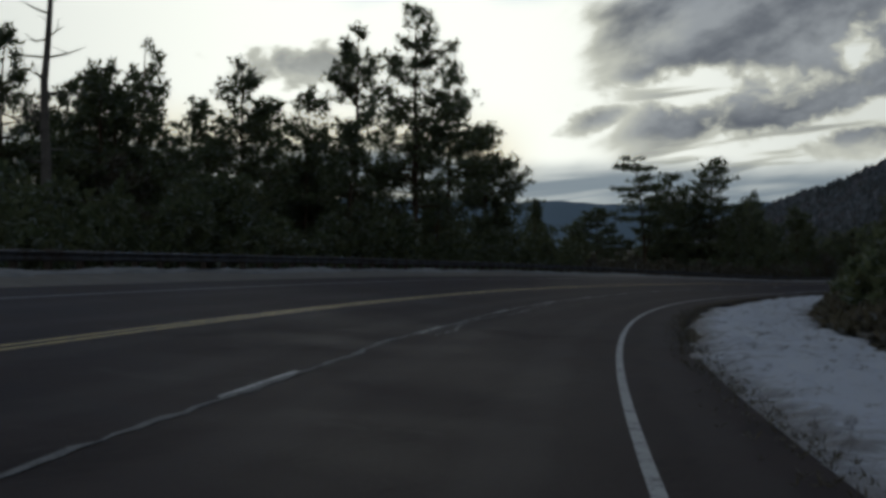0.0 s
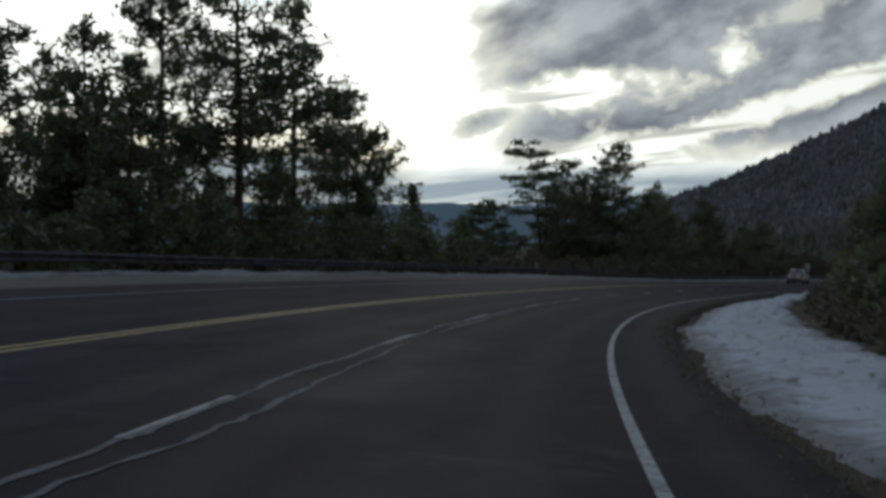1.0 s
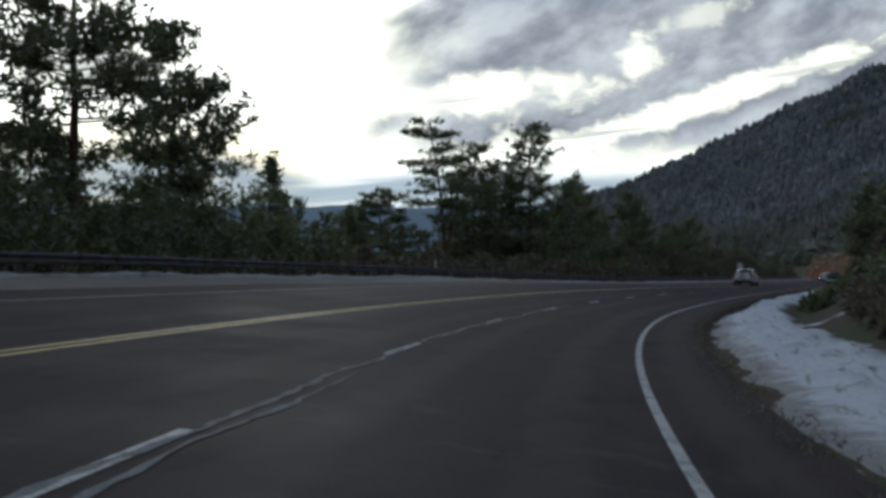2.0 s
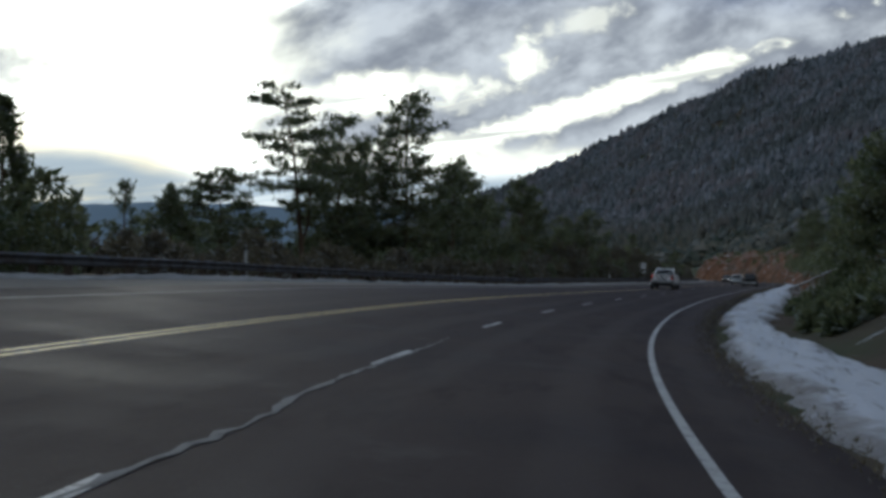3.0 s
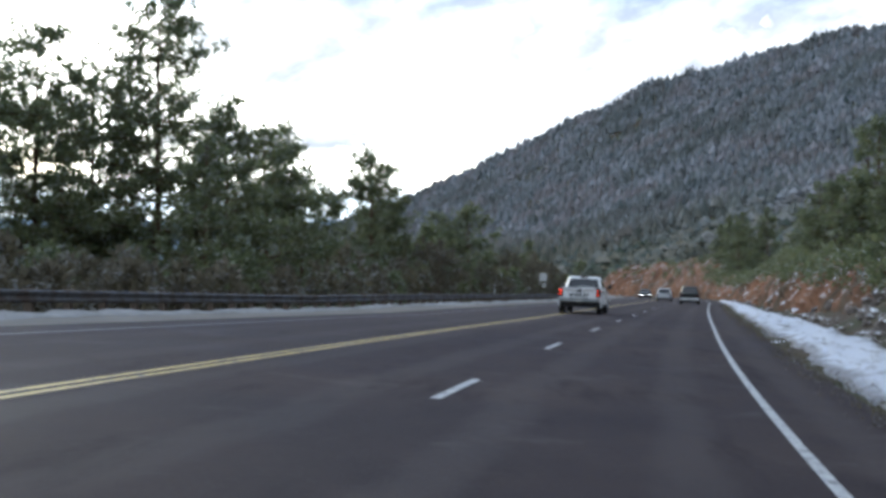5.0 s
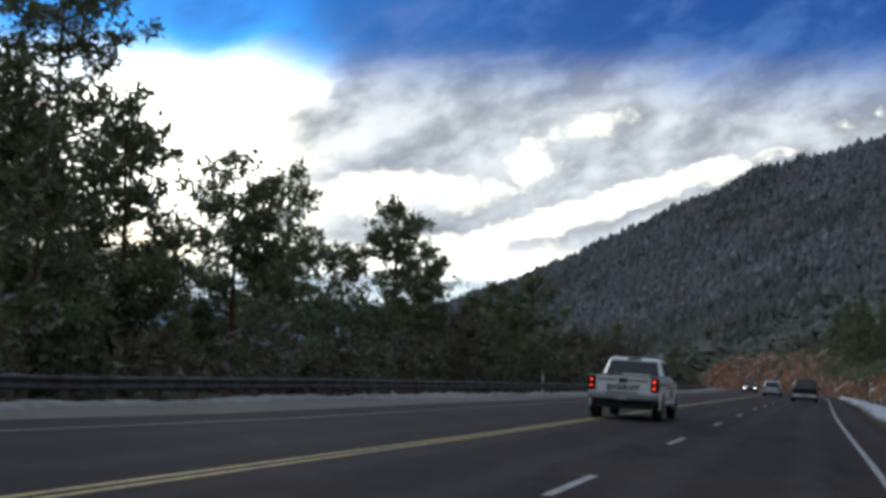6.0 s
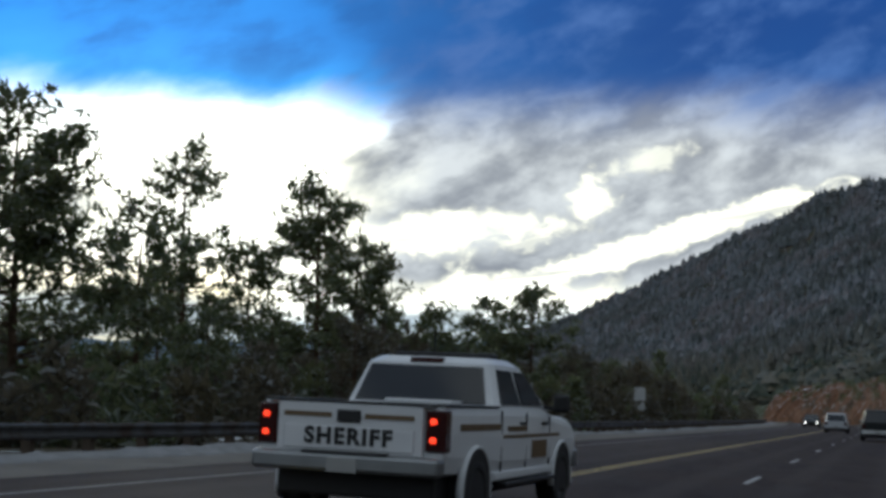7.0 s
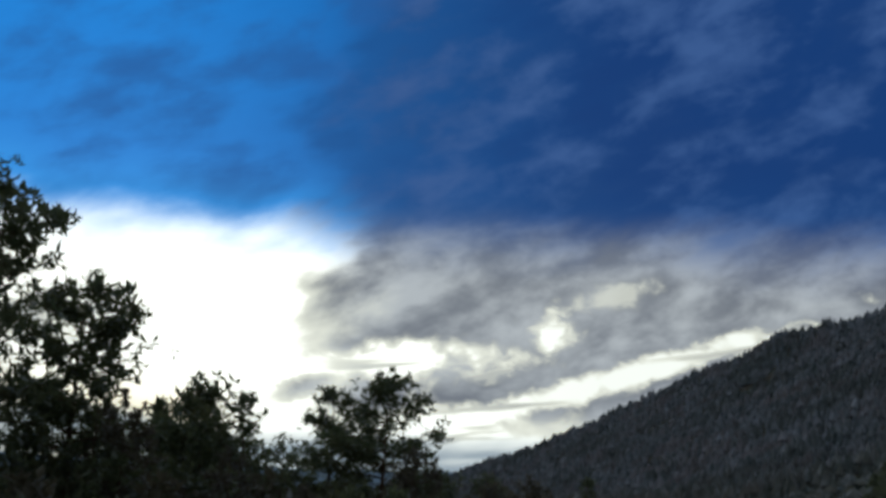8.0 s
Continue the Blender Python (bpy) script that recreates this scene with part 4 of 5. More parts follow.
# ---- cut bank, rocks and log ----
def build_cut_bank():
    s = np.arange(178, 560, 1.0)
    h = np.interp(s, [178, 186, 200, 212, 245, 275, 300, 340, 400, 450, 560], [0.5, 2.6, 3.1, 2.6, 3.4, 4.8, 4.0, 2.8, 4.2, 8.5, 8.5])
    h = h * (1 + 0.16 * wave(s, s * 0, 7.0, 1.0) + 0.10 * wave(s, s * 0, 2.2, 2.0))
    start = np.interp(s, [178, 200, 214, 260, 400, 460, 560], [10.6, 10.0, 9.2, 8.6, 8.2, 8.5, 8.5]) + 0.5 * wave(s, s * 0, 5.0, 4.0)
    u = np.array([0, 0.06, 0.16, 0.28, 0.42, 0.56, 0.70, 0.82, 0.92, 1.0, 1.35, 1.9, 3.0])
    rows = []
    rng = np.random.default_rng(4)
    for k, t in enumerate(u):
        z = np.minimum(t, 1.0) ** 0.85 * h + np.clip(t - 1, 0, 3) * 0.22 * h
        l = start + t * h * 0.62 + (0.35 * wave(s, s * 0 + k, 1.6, 3.0 + 0.3 * k) + rng.uniform(-0.15, 0.15, len(s))) * (0 < t < 1.2) * np.minimum(1, h / 3)
        p = on_road(s, np.minimum(l, start + t * h * 0.62 + 0.6))
        p[:, 2] = -bank(s) * 9 - 0.15 + z
        if t == 0:
            p[:, 2] -= 0.5
        if t == u[-1]:
            p[:, 2] = terrain(p[:, 0], p[:, 1]) - 0.4
        rows.append(p)
    V = np.stack(rows, 1).reshape(-1, 3)
    w = len(u)
    i = (np.arange(len(s) - 1)[:, None] * w + np.arange(w - 1)).ravel()
    ob = mesh_object("cut_bank", V.tolist(), np.stack([i, i + 1, i + w + 1, i + w], 1).tolist(), CLAY, smooth=False)
    tagged(ob, "eroded red-brown clay road cut with snow on ledges", "earth bank", kind="structure")
    grid = V.reshape(len(s), w, 3)
    spots = grid[rng.integers(0, len(s), 170), rng.integers(6, w - 1, 170)]
    cents = np.repeat(spots, 26, 0) + rng.normal(0, 1, (170 * 26, 3)) * (0.6, 0.6, 0.5) + (0, 0, 0.5)
    V, F = tufts(cents, rng.uniform(0.25, 0.5, len(cents)), 6, rng, 0.24)
    tagged(mesh_object("bank_scrub", V.tolist(), F.tolist(), NEEDLE), "dark scrub growing on the clay cut", "brush", kind="stuff")


build_cut_bank()


def make_rock(size, seed):
    rng = random.Random(seed)
    bm = bmesh.new()
    bmesh.ops.create_icosphere(bm, subdivisions=2, radius=1.0)
    off = Vector((rng.uniform(0, 50), rng.uniform(0, 50), 0))
    for v in bm.verts:
        n = noise.noise(v.co * 0.9 + off) * 0.5 + noise.noise(v.co * 2.3 + off) * 0.22
        v.co *= 1 + n
        v.co.z *= 0.8
        v.co *= size
    ob = part("rock", bm, ROCK)
    return tagged(ob, "grey broken rock with snow on top, beside the road", "rock", "rocks below the slope")


def scatter_rocks():
    rng = random.Random(5)
    kinds = [make_rock(0.5, 1), make_rock(0.42, 2), make_rock(0.36, 3), make_rock(0.6, 4)]
    used = set()
    for n in range(210):
        s = rng.uniform(156, 214) if n < 170 else rng.uniform(214, 330)
        l = rng.uniform(8.6, 12.4) if n < 170 else rng.uniform(7.0, 8.8)
        p = on_road(np.array(s), np.array(l))
        x, y = float(p[0]), float(p[1])
        k = n % 4
        m = pose(x, y, ground_at(x, y) + 0.10, rng.uniform(-15, 15), rng.uniform(-15, 15), rng.uniform(0, 360)) @ Matrix.Scale(rng.uniform(0.35, 1.1), 4)
        if k not in used:
            used.add(k)
            kinds[k].matrix_world = m
        else:
            copy_thing(kinds[k], m)


scatter_rocks()


def fallen_log(a, b, r):
    V, F = [], []
    a, b = np.array(a), np.array(b)
    tube(V, F, [a + (b - a) * t + np.array((0, 0, 0.015 * math.sin(t * 7))) for t in np.linspace(0, 1, 9)], [r * (0.75 + 0.3 * t) for t in np.linspace(0, 1, 9)], 9)
    tagged(mesh_object("fallen_log", V, F, LOG, smooth=True), "snow-topped fallen log leaning on the slope", "log")


def log_wood(k):
    n = k.noise(k.obj, 4.0, 5, 0.65)
    c = k.mix(n, (0.09, 0.075, 0.06), (0.27, 0.23, 0.19))
    return k.mix(k.smooth(up_facing(k), 0.2, 0.7), c, (0.74, 0.77, 0.80))


LOG = material("snowy_log", log_wood, 0.9)
fallen_log((51.0, 158.1, 1.85), (48.5, 160.6, 0.35), 0.08)


# ---- vehicles ----
WHITE_PAINT = material("white_car_paint", plain((0.62, 0.63, 0.64), 0.08, 1.5), 0.35, spec=0.5)
DARK_PAINT = material("dark_car_paint", plain((0.010, 0.013, 0.013), 0.2, 1.5), 0.4, spec=0.3)
SILVER_PAINT = material("silver_car_paint", plain((0.42, 0.44, 0.46), 0.08, 1.5), 0.35, 0.3)
BLACK_TRIM = material("black_trim", plain((0.016, 0.016, 0.017), 0.3), 0.6)
RUBBER = material("tyre_rubber", plain((0.022, 0.022, 0.022), 0.3, 8.0), 0.85)
CHROME = material("bumper_chrome", plain((0.27, 0.28, 0.285), 0.25, 3.0), 0.38, 0.8)
ALLOY = material("wheel_alloy", plain((0.35, 0.35, 0.36), 0.2, 6.0), 0.4, 0.8)
STRIPE = material("brown_stripe", plain((0.13, 0.085, 0.04), 0.2), 0.5)
LETTER = material("black_lettering", plain((0.012, 0.012, 0.013), 0.2), 0.5)
PLATE = material("plate", plain((0.30, 0.30, 0.29), 0.2), 0.5)
LENS_RED = material("red_lens", plain((0.035, 0.007, 0.007), 0.1), 0.15)
BRAKE = glowing("lit_brake_lamp", (1.0, 0.07, 0.025), 1.1)
HEADLIGHT = glowing("lit_headlamp", (1.0, 0.93, 0.82), 10.0)


def loft(bm, rings, closed_ends=True):
    """Skins a list of equal rings of points."""
    rows = [[bm.verts.new(p) for p in ring] for ring in rings]
    n = len(rings[0])
    for a, b in zip(rows, rows[1:]):
        for j in range(n):
            bm.faces.new((a[j], a[(j + 1) % n], b[(j + 1) % n], b[j]))
    if closed_ends:
        bm.faces.new(list(reversed(rows[0])))
        bm.faces.new(rows[-1])
    bmesh.ops.recalc_face_normals(bm, faces=bm.faces)
    return bm


def section(y, half, low, belt, top, crown=0.03):
    """One cross-section of a body's lower half, symmetrical in x."""
    right = [(half * 0.80, low), (half * 0.95, low + 0.05), (half, low + 0.22), (half * 1.005, (low + belt) / 2 + 0.08), (half * 0.985, belt - 0.10), (half * 0.955, belt - 0.01), (half * 0.86, top), (half * 0.4, top + crown)]
    return [(x, y, z) for x, z in right] + [(-x, y, z) for x, z in reversed(right)]


def cabin_ring(z, y0, y1, half, corner):
    pts = []
    for sx, sy in ((1, 0), (1, 1), (-1, 1), (-1, 0)):
        yy = y1 if sy else y0
        inx, iny = -sx * corner, (-corner if sy else corner)
        q = [(sx * half, yy + iny, z), (sx * half + inx, yy, z)]
        mid = (sx * half + inx * 0.3, yy + iny * 0.3, z)
        pts += [q[0], mid, q[1]] if (sx > 0) == bool(sy) else [q[1], mid, q[0]]
    return pts


def glass_panel(car, corners, name="window", out=0.012, label="dark tinted glass"):
    """A thin pane laid just proud of the body, its edge drawn in a little."""
    c = [Vector(p) for p in corners]
    n = (c[1] - c[0]).cross(c[3] - c[0]).normalized()
    mid = sum(c, Vector()) / 4
    bm = bmesh.new()
    front = [bm.verts.new(p + n * out + (mid - p) * 0.02) for p in c]
    back = [bm.verts.new(p - n * 0.02) for p in c]
    bm.faces.new(front)
    bm.faces.new(list(reversed(back)))
    for i in range(4):
        bm.faces.new((front[i], back[i], back[(i + 1) % 4], front[(i + 1) % 4]))
    bmesh.ops.recalc_face_normals(bm, faces=bm.faces)
    return part(name, bm, GLASS_DARK, car, label)


def add_wheel(car, x, y, r, width):
    side = 1 if x > 0 else -1
    prof = [(0.62, -0.5), (0.86, -0.5), (0.97, -0.42), (1.0, -0.2), (1.0, 0.2), (0.97, 0.42), (0.86, 0.5), (0.62, 0.5)]
    bm = bmesh.new()
    rings = []
    for i in range(24):
        c = 2 * math.pi * i / 24
        rings.append([(x + w * width, y + r * q * math.cos(c), r + r * q * math.sin(c)) for q, w in prof])
    rings.append(rings[0])
    loft(bm, rings, False)
    bmesh.ops.remove_doubles(bm, verts=bm.verts, dist=0.0005)
    wheel = new("wheel")
    wheel.parent = car
    part("tyre", bm, RUBBER, wheel, smooth=True)
    bm = bmesh.new()
    bmesh.ops.create_cone(bm, cap_ends=True, segments=20, radius1=r * 0.63, radius2=r * 0.60, depth=width * 0.7, matrix=Matrix.Translation((x, y, r)) @ Matrix.Rotation(radians(90), 4, "Y"))
    for i in range(5):
        c = 2 * math.pi * i / 5
        box(bm, x + side * width * 0.34, x + side * width * 0.42, y - 0.03, y + 0.03, r - 0.03, r + 0.03)
        bmesh.ops.transform(bm, verts=bm.verts[-8:], matrix=Matrix.Translation((0, math.cos(c) * r * 0.38, math.sin(c) * r * 0.38)))
    part("rim", bm, ALLOY, wheel, "alloy rim")
    # black half disc painted in for the shade of the open wheel well
    bm = bmesh.new()
    bmesh.ops.create_cone(bm, cap_ends=True, segments=28, radius1=r * 1.16, radius2=r * 1.16, depth=0.05, matrix=Matrix.Translation((side * (abs(x) + width * 0.40), y, r + 0.02)) @ Matrix.Rotation(radians(90), 4, "Y"))
    bmesh.ops.bisect_plane(bm, geom=bm.verts[:] + bm.edges[:] + bm.faces[:], plane_co=(0, 0, r * 0.62), plane_no=(0, 0, 1), clear_inner=True)
    part("wheel_arch", bm, BLACK_TRIM, car, "black disc standing in for the shaded wheel well")


def text_mesh(words, size, mat, parent, m, name="lettering"):
    cu = bpy.data.curves.new(name, "FONT")
    cu.body, cu.size, cu.extrude, cu.align_x, cu.align_y = words, size, 0.004, "CENTER", "CENTER"
    cu.space_character, cu.offset = 1.2, 0.011
    ob = new(name + "_curve", cu)
    me = bpy.data.meshes.new_from_object(ob.evaluated_get(bpy.context.evaluated_depsgraph_get()))
    bpy.data.objects.remove(ob)
    bpy.data.curves.remove(cu)
    me.materials.clear()
    me.materials.append(mat)
    out = new(name, me)
    out.parent = parent
    out.matrix_local = m
    out["label"] = "black block lettering"
    return out


def build_pickup(m):
    """A full-size crew-cab pickup; y runs forwards from the tailgate."""
    car = thing("pickup_truck", m, "white crew-cab patrol pickup with dark tailgate lettering on the road", "pickup truck")
    bm = bmesh.new()
    loft(bm, [section(0.06, 0.98, 0.62, 1.32, 1.30, 0.0), section(0.12, 1.0, 0.60, 1.34, 1.32, 0.0), section(1.2, 1.01, 0.55, 1.34, 1.32, 0.0), section(2.0, 1.01, 0.50, 1.34, 1.33, 0.0),
              section(3.9, 1.01, 0.48, 1.32, 1.31), section(4.35, 1.01, 0.50, 1.26, 1.27, 0.06), section(5.3, 1.0, 0.52, 1.18, 1.22, 0.07), section(5.7, 0.96, 0.55, 1.10, 1.16, 0.06), section(5.82, 0.88, 0.62, 1.02, 1.06, 0.03)])
    part("body", bm, WHITE_PAINT, car, "white painted body", smooth=False)
    bm = bmesh.new()
    loft(bm, [cabin_ring(1.30, 1.98, 4.42, 0.93, 0.12), cabin_ring(1.60, 2.102, 3.937, 0.841, 0.14), cabin_ring(1.84, 2.20, 3.55, 0.77, 0.16), cabin_ring(1.915, 2.36, 3.35, 0.68, 0.18)])
    part("cab", bm, WHITE_PAINT, car, "white cab roof and pillars")
    glass_panel(car, [(-0.80, 1.995, 1.36), (0.80, 1.995, 1.36), (0.69, 2.185, 1.80), (-0.69, 2.185, 1.80)], "rear_window")
    glass_panel(car, [(0.78, 4.34, 1.36), (-0.78, 4.34, 1.36), (-0.66, 3.60, 1.80), (0.66, 3.60, 1.80)], "windshield")
    for sx in (1, -1):
        for y0, y1, t0, t1 in ((2.20, 2.98, 2.34, 2.94), (3.08, 4.05, 3.04, 3.50)):
            q = [(sx * 0.925, y0, 1.36), (sx * 0.925, y1, 1.36), (sx * 0.790, t1, 1.78), (sx * 0.790, t0, 1.78)]
            glass_panel(car, q if sx > 0 else [q[1], q[0], q[3], q[2]], "side_window")
        part("door_seam", box(bmesh.new(), sx * 1.005 - 0.008, sx * 1.005 + 0.008, 3.00, 3.015, 0.62, 1.28), BLACK_TRIM, car)
        part("door_seam", box(bmesh.new(), sx * 1.005 - 0.008, sx * 1.005 + 0.008, 4.10, 4.115, 0.62, 1.24), BLACK_TRIM, car)
        part("bed_seam", box(bmesh.new(), sx * 1.005 - 0.008, sx * 1.005 + 0.008, 1.955, 1.975, 0.60, 1.30), BLACK_TRIM, car)
        for y in (2.85, 3.85):
            part("door_handle", box(bmesh.new(), sx * 1.015 - 0.025, sx * 1.015 + 0.025, y - 0.12, y + 0.06, 1.13, 1.17, 0.01), BLACK_TRIM, car, "dark door handle")
        part("mirror", box(bmesh.new(), sx * 1.17 - 0.10, sx * 1.17 + 0.10, 3.97, 4.10, 1.30, 1.53, 0.04), BLACK_TRIM, car, "black wing mirror")
        part("mirror_arm", box(bmesh.new(), sx * 1.02 - 0.08, sx * 1.02 + 0.08, 3.99, 4.05, 1.32, 1.38, 0.01), BLACK_TRIM, car)
        part("side_stripe", box(bmesh.new(), sx * 1.012 - 0.006, sx * 1.012 + 0.006, 0.5, 1.9, 1.08, 1.15, 0.002), STRIPE, car, "brown stripe")
        part("side_stripe", box(bmesh.new(), sx * 1.014 - 0.006, sx * 1.014 + 0.006, 2.02, 4.6, 0.98, 1.02, 0.002), STRIPE, car, "brown stripe")
        part("side_decal", box(bmesh.new(), sx * 1.016 - 0.006, sx * 1.016 + 0.006, 3.25, 3.95, 0.72, 0.94, 0.002), STRIPE, car, "brown badge-coloured panel")
        part("running_board", box(bmesh.new(), sx * 0.98 - 0.09, sx * 0.98 + 0.09, 2.0, 4.2, 0.42, 0.48, 0.02), BLACK_TRIM, car)
        lamp = part("tail_lamp", box(bmesh.new(), sx * 0.90 - 0.10, sx * 0.90 + 0.115, 0.02, 0.20, 0.86, 1.29, 0.02), LENS_RED, car, "dark red tail lamp housing")
        for z in (0.98, 1.17):
            part("bulb", box(bmesh.new(), sx * 0.90 - 0.045, sx * 0.90 + 0.02, -0.002, 0.03, z - 0.03, z + 0.03, 0.022), BRAKE, lamp, "lit red brake lamp")
        part("headlamp", box(bmesh.new(), sx * 0.78 - 0.15, sx * 0.78 + 0.13, 5.62, 5.80, 0.92, 1.08, 0.03), SIGN_METAL, car)
        for y in (1.05, 4.75):
            add_wheel(car, sx * 0.90, y, 0.40, 0.27)
            bm = bmesh.new()
            arc = [math.pi * (-0.06 + 1.12 * i / 16) for i in range(17)]
            loft(bm, [[(sx * x, y + r * math.cos(c), 0.42 + r * math.sin(c)) for x, r in ((0.97, 0.462), (1.036, 0.466), (1.044, 0.482), (1.03, 0.50), (0.97, 0.512))] for c in arc])
            part("fender_flare", bm, WHITE_PAINT, car, "white wheel-arch flare", smooth=True)
        part("bed_rail", box(bmesh.new(), sx * 0.93 - 0.055, sx * 0.93 + 0.055, 0.10, 1.95, 1.325, 1.352, 0.01), BLACK_TRIM, car, "black bed rail cap")
        part("sill", box(bmesh.new(), sx * 0.985 - 0.03, sx * 0.985 + 0.03, 1.72, 4.2, 0.50, 0.60, 0.02), WHITE_PAINT, car)
        part("small_lettering", box(bmesh.new(), sx * 1.014 - 0.006, sx * 1.014 + 0.006, 2.2, 3.0, 1.06, 1.12, 0.002), STRIPE, car, "brown bar of small lettering")
    gate = part("tailgate", box(bmesh.new(), -0.78, 0.78, 0.01, 0.08, 0.80, 1.31, 0.015), WHITE_PAINT, car, "white tailgate")
    part("gate_panel", box(bmesh.new(), -0.70, 0.70, -0.004, 0.02, 0.83, 1.08, 0.02), WHITE_PAINT, gate)
    part("top_lip", box(bmesh.new(), -0.90, 0.90, 0.0, 0.10, 1.315, 1.345, 0.01), BLACK_TRIM, gate, "black plastic lip")
    part("tailgate_handle", box(bmesh.new(), -0.13, 0.13, -0.012, 0.012, 1.12, 1.25, 0.012), BLACK_TRIM, gate, "black handle bezel")
    text_mesh("SHERIFF", 0.23, LETTER, gate, pose(0, -0.006, 0.965, 90, 0, 0))
    for x in (-0.45, 0.43):
        part("small_lettering", box(bmesh.new(), x - 0.26, x + 0.26, 0.002, 0.012, 1.165, 1.215), STRIPE, gate, "brown bar of small lettering")
    part("bumper", box(bmesh.new(), -1.0, 1.0, -0.12, 0.10, 0.61, 0.80, 0.04), CHROME, car, "grey steel rear bumper")
    part("bumper_step", box(bmesh.new(), -0.45, 0.45, -0.125, 0.0, 0.795, 0.82, 0.008), BLACK_TRIM, car)
    part("plate", box(bmesh.new(), -0.16, 0.16, -0.132, -0.118, 0.61, 0.76, 0.004), PLATE, car, "plain number plate")
    part("underbody", box(bmesh.new(), -0.85, 0.85, 0.2, 5.5, 0.34, 0.62, 0.03), BLACK_TRIM, car, "dark chassis")
    part("front_bumper", box(bmesh.new(), -0.98, 0.98, 5.70, 5.90, 0.52, 0.78, 0.05), CHROME, car)
    part("bed_cover", box(bmesh.new(), -0.84, 0.84, 0.12, 1.94, 1.30, 1.335, 0.01), BLACK_TRIM, car, "black bed cover")
    part("bed_box", box(bmesh.new(), -0.25, 0.55, 1.55, 1.90, 1.33, 1.39, 0.02), WHITE_PAINT, car, "white equipment case behind the cab")
    part("roof_lamp", box(bmesh.new(), -0.20, 0.20, 2.19, 2.32, 1.83, 1.90, 0.012), LENS_RED, car, "small third brake lamp")
    part("light_bar", box(bmesh.new(), -0.62, 0.62, 2.75, 3.02, 1.925, 1.99, 0.025), BLACK_TRIM, car, "low dark emergency light bar")
    part("antenna", box(bmesh.new(), -0.008, 0.008, 2.45, 2.466, 1.90, 2.25), BLACK_TRIM, car)
    return car


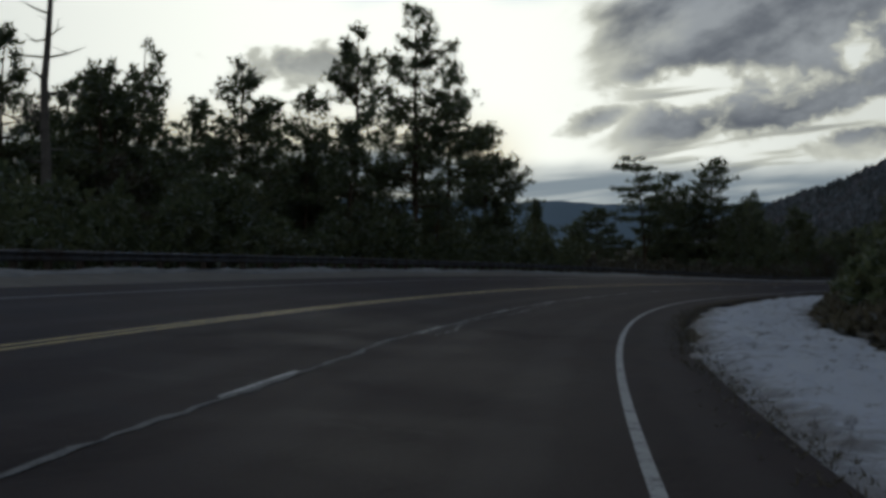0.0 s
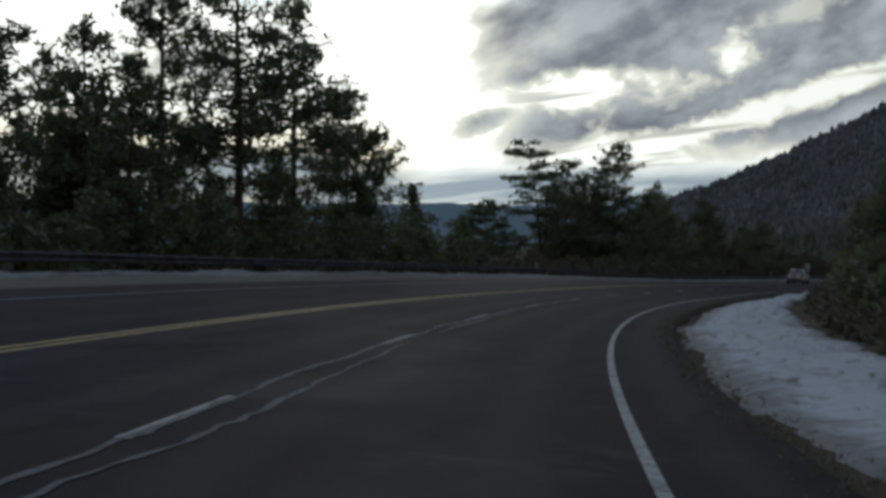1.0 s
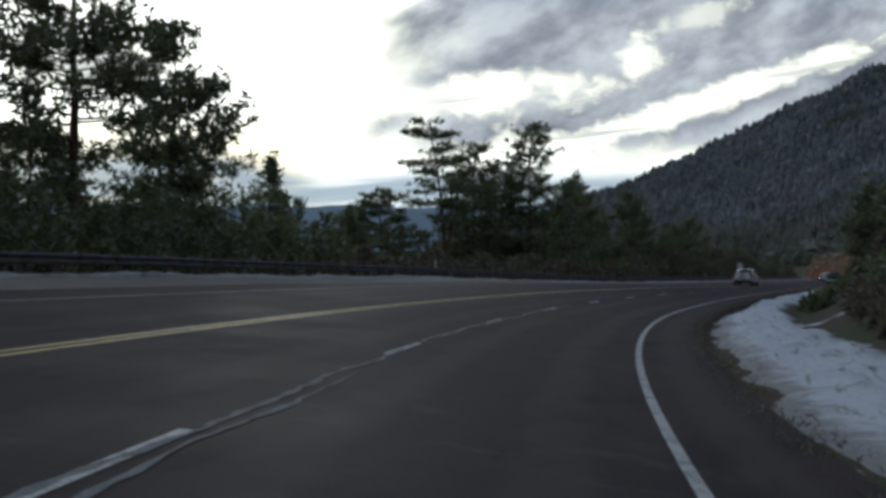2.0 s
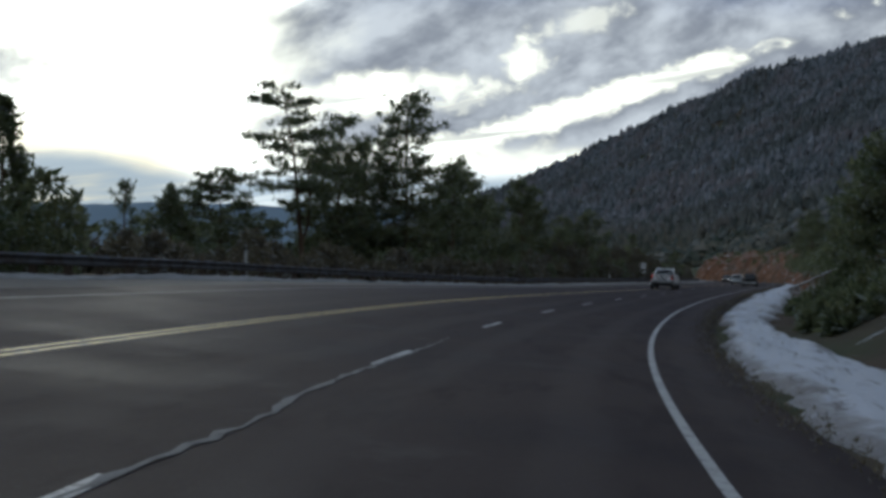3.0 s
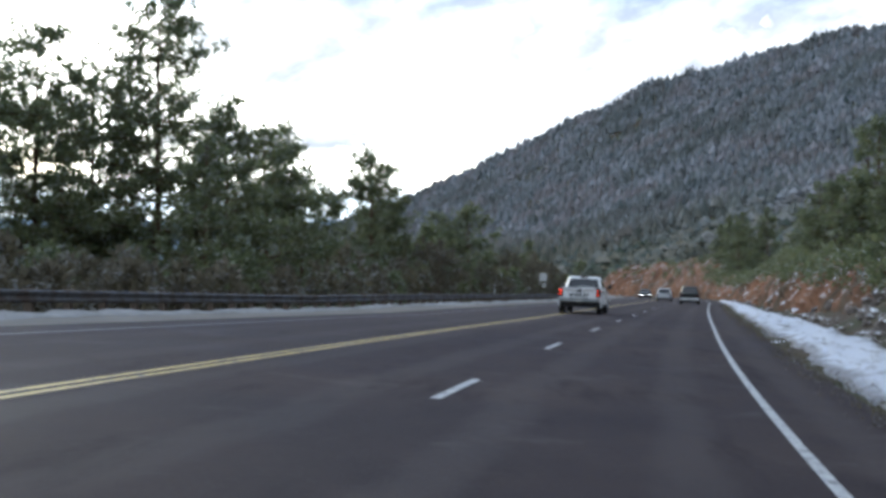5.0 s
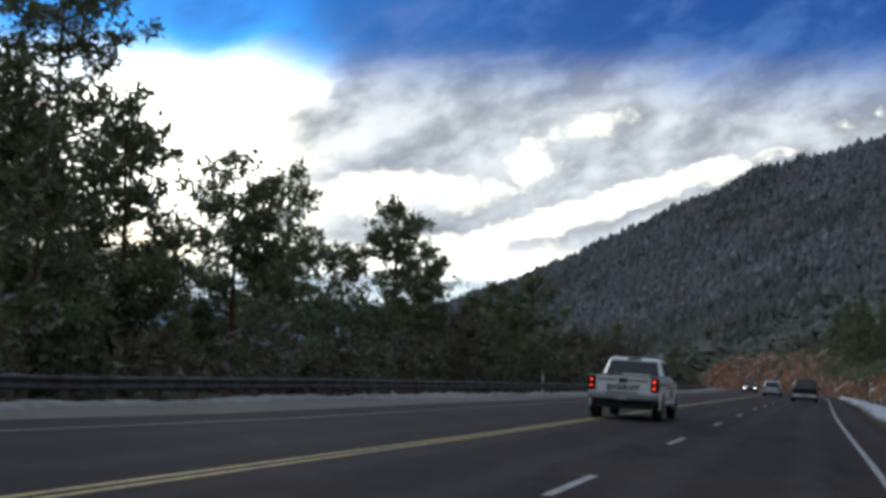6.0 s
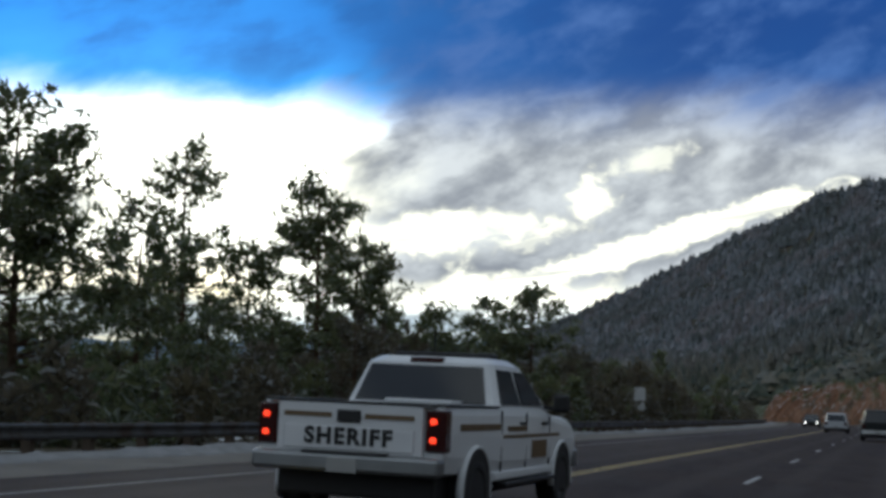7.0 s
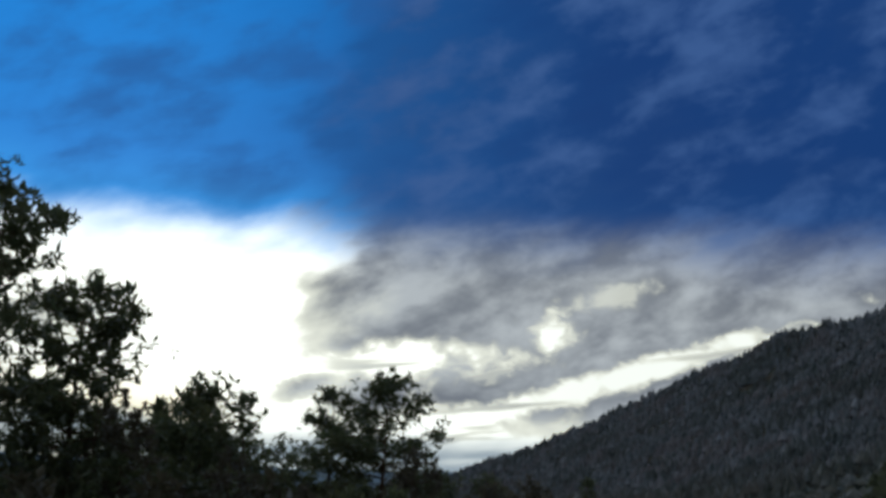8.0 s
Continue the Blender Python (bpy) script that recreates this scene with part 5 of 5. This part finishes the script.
def build_car(name, m, paint_mat, label, category, length=4.7, width=1.86, height=1.72, lit="rear", boxy=True):
    """An estate-shaped car; y runs forwards from the tail."""
    car = thing(name, m, label, category)
    hw, belt = width / 2, height * 0.56
    bm = bmesh.new()
    loft(bm, [section(0.0, hw * 0.93, 0.42, belt - 0.06, belt - 0.04), section(0.12, hw, 0.34, belt, belt + 0.01), section(length * 0.5, hw, 0.28, belt, belt + 0.02), section(length * 0.72, hw, 0.28, belt - 0.02, belt, 0.04),
              section(length * 0.93, hw * 0.97, 0.32, belt - 0.16, belt - 0.10, 0.05), section(length, hw * 0.86, 0.42, belt - 0.28, belt - 0.24, 0.02)])
    part("body", bm, paint_mat, car)
    y0, y1 = 0.10, length * 0.70
    r0, r1 = (0.32, length * 0.52) if boxy else (0.75, length * 0.50)
    bm = bmesh.new()
    loft(bm, [cabin_ring(belt - 0.02, y0, y1, hw * 0.94, 0.10), cabin_ring((belt + height) / 2 - 0.04, (y0 + r0) / 2, (y1 + r1) / 2, hw * 0.855, 0.12), cabin_ring(height - 0.06, r0, r1, hw * 0.77, 0.14), cabin_ring(height, r0 + 0.14, r1 - 0.14, hw * 0.66, 0.14)])
    part("cabin", bm, paint_mat, car)
    t = height - 0.12
    glass_panel(car, [(-hw * 0.80, y0 + 0.02, belt + 0.05), (hw * 0.80, y0 + 0.02, belt + 0.05), (hw * 0.70, r0 - 0.04, t), (-hw * 0.70, r0 - 0.04, t)], "rear_window")
    glass_panel(car, [(hw * 0.80, y1 - 0.06, belt + 0.05), (-hw * 0.80, y1 - 0.06, belt + 0.05), (-hw * 0.70, r1 + 0.08, t), (hw * 0.70, r1 + 0.08, t)], "windshield")
    for sx in (1, -1):
        for a, b in ((0.10, 0.48), (0.52, 0.86)):
            q = [(sx * hw * 0.93, y0 + (y1 - y0) * a, belt + 0.05), (sx * hw * 0.93, y0 + (y1 - y0) * b, belt + 0.05), (sx * hw * 0.80, r0 + (r1 - r0) * min(b, 0.95), t), (sx * hw * 0.80, r0 + (r1 - r0) * max(a, 0.08), t)]
            glass_panel(car, q if sx > 0 else [q[1], q[0], q[3], q[2]], "side_window")
        part("tail_lamp", box(bmesh.new(), sx * hw * 0.82 - 0.11, sx * hw * 0.82 + 0.11, -0.015, 0.10, belt - 0.28, belt - 0.02, 0.02), BRAKE if lit == "rear" else LENS_RED, car, "red tail lamp")
        part("headlamp", box(bmesh.new(), sx * hw * 0.68 - 0.13, sx * hw * 0.68 + 0.13, length - 0.10, length + 0.015, belt - 0.40, belt - 0.28, 0.02), HEADLIGHT if lit == "front" else SIGN_METAL, car, "headlamp")
        part("mirror", box(bmesh.new(), sx * (hw + 0.08) - 0.10, sx * (hw + 0.08) + 0.10, y1 - 0.42, y1 - 0.30, belt + 0.02, belt + 0.18, 0.03), BLACK_TRIM, car)
        for y in (0.85, length - 0.85):
            add_wheel(car, sx * (hw - 0.085), y, 0.345, 0.23)
    part("bumper", box(bmesh.new(), -hw * 0.94, hw * 0.94, -0.08, 0.10, 0.40, 0.62, 0.03), SIGN_METAL if paint_mat is DARK_PAINT else paint_mat, car, "pale rear bumper")
    part("front_bumper", box(bmesh.new(), -hw * 0.90, hw * 0.90, length - 0.12, length + 0.06, 0.32, 0.52, 0.03), BLACK_TRIM, car)
    part("plate", box(bmesh.new(), -0.16, 0.16, -0.092, -0.078, 0.45, 0.58, 0.004), PLATE, car, "plain number plate")
    part("underbody", box(bmesh.new(), -hw * 0.85, hw * 0.85, 0.15, length - 0.15, 0.20, 0.42, 0.02), BLACK_TRIM, car)
    return car


def parked(s, l, back=False):
    """The pose of a vehicle on the road, leaning with the bank."""
    p = on_road(np.array(s), np.array(l))
    tilt = math.degrees(math.atan(float(bank(np.array(s)))))
    return pose(float(p[0]), float(p[1]), float(p[2]), 0, 0, heading(s)) @ pose(0, 0, 0, 0, tilt, 0) @ pose(0, 0, 0, 0, 0, 180 if back else 0)


build_pickup(parked(193.0, -2.52) @ Matrix.Diagonal((1, 1, 0.955, 1)))
build_car("suv", parked(257.0, 1.8), DARK_PAINT, "dark green boxy SUV with a pale bumper on the road", "car", 4.6, 1.86, 1.78, lit="none")
build_car("silver_car", parked(288.0, -1.7), SILVER_PAINT, "silver hatchback on the road beyond the SUV", "car", 4.4, 1.80, 1.58, lit="none")
build_car("oncoming_car", parked(334.0, -5.2, True), DARK_PAINT, "dark car with lit headlamps coming round the bend", "car", 4.6, 1.82, 1.5, lit="front", boxy=False)


# ---- grass along the snow ----
def build_verge():
    rng = np.random.default_rng(17)
    s, l = rng.uniform(-10, 260, 5200), rng.normal(5.15, 0.22, 5200)
    p = on_road(s, l, 0.0)
    V, F = tufts(p, rng.uniform(0.04, 0.10, len(p)), 5, rng, 0.12, 1.0)
    tagged(mesh_object("verge_grass", V.tolist(), F.tolist(), NEEDLE_DRY), "dead grass and grit between asphalt and snow", "grass", kind="stuff")


build_verge()
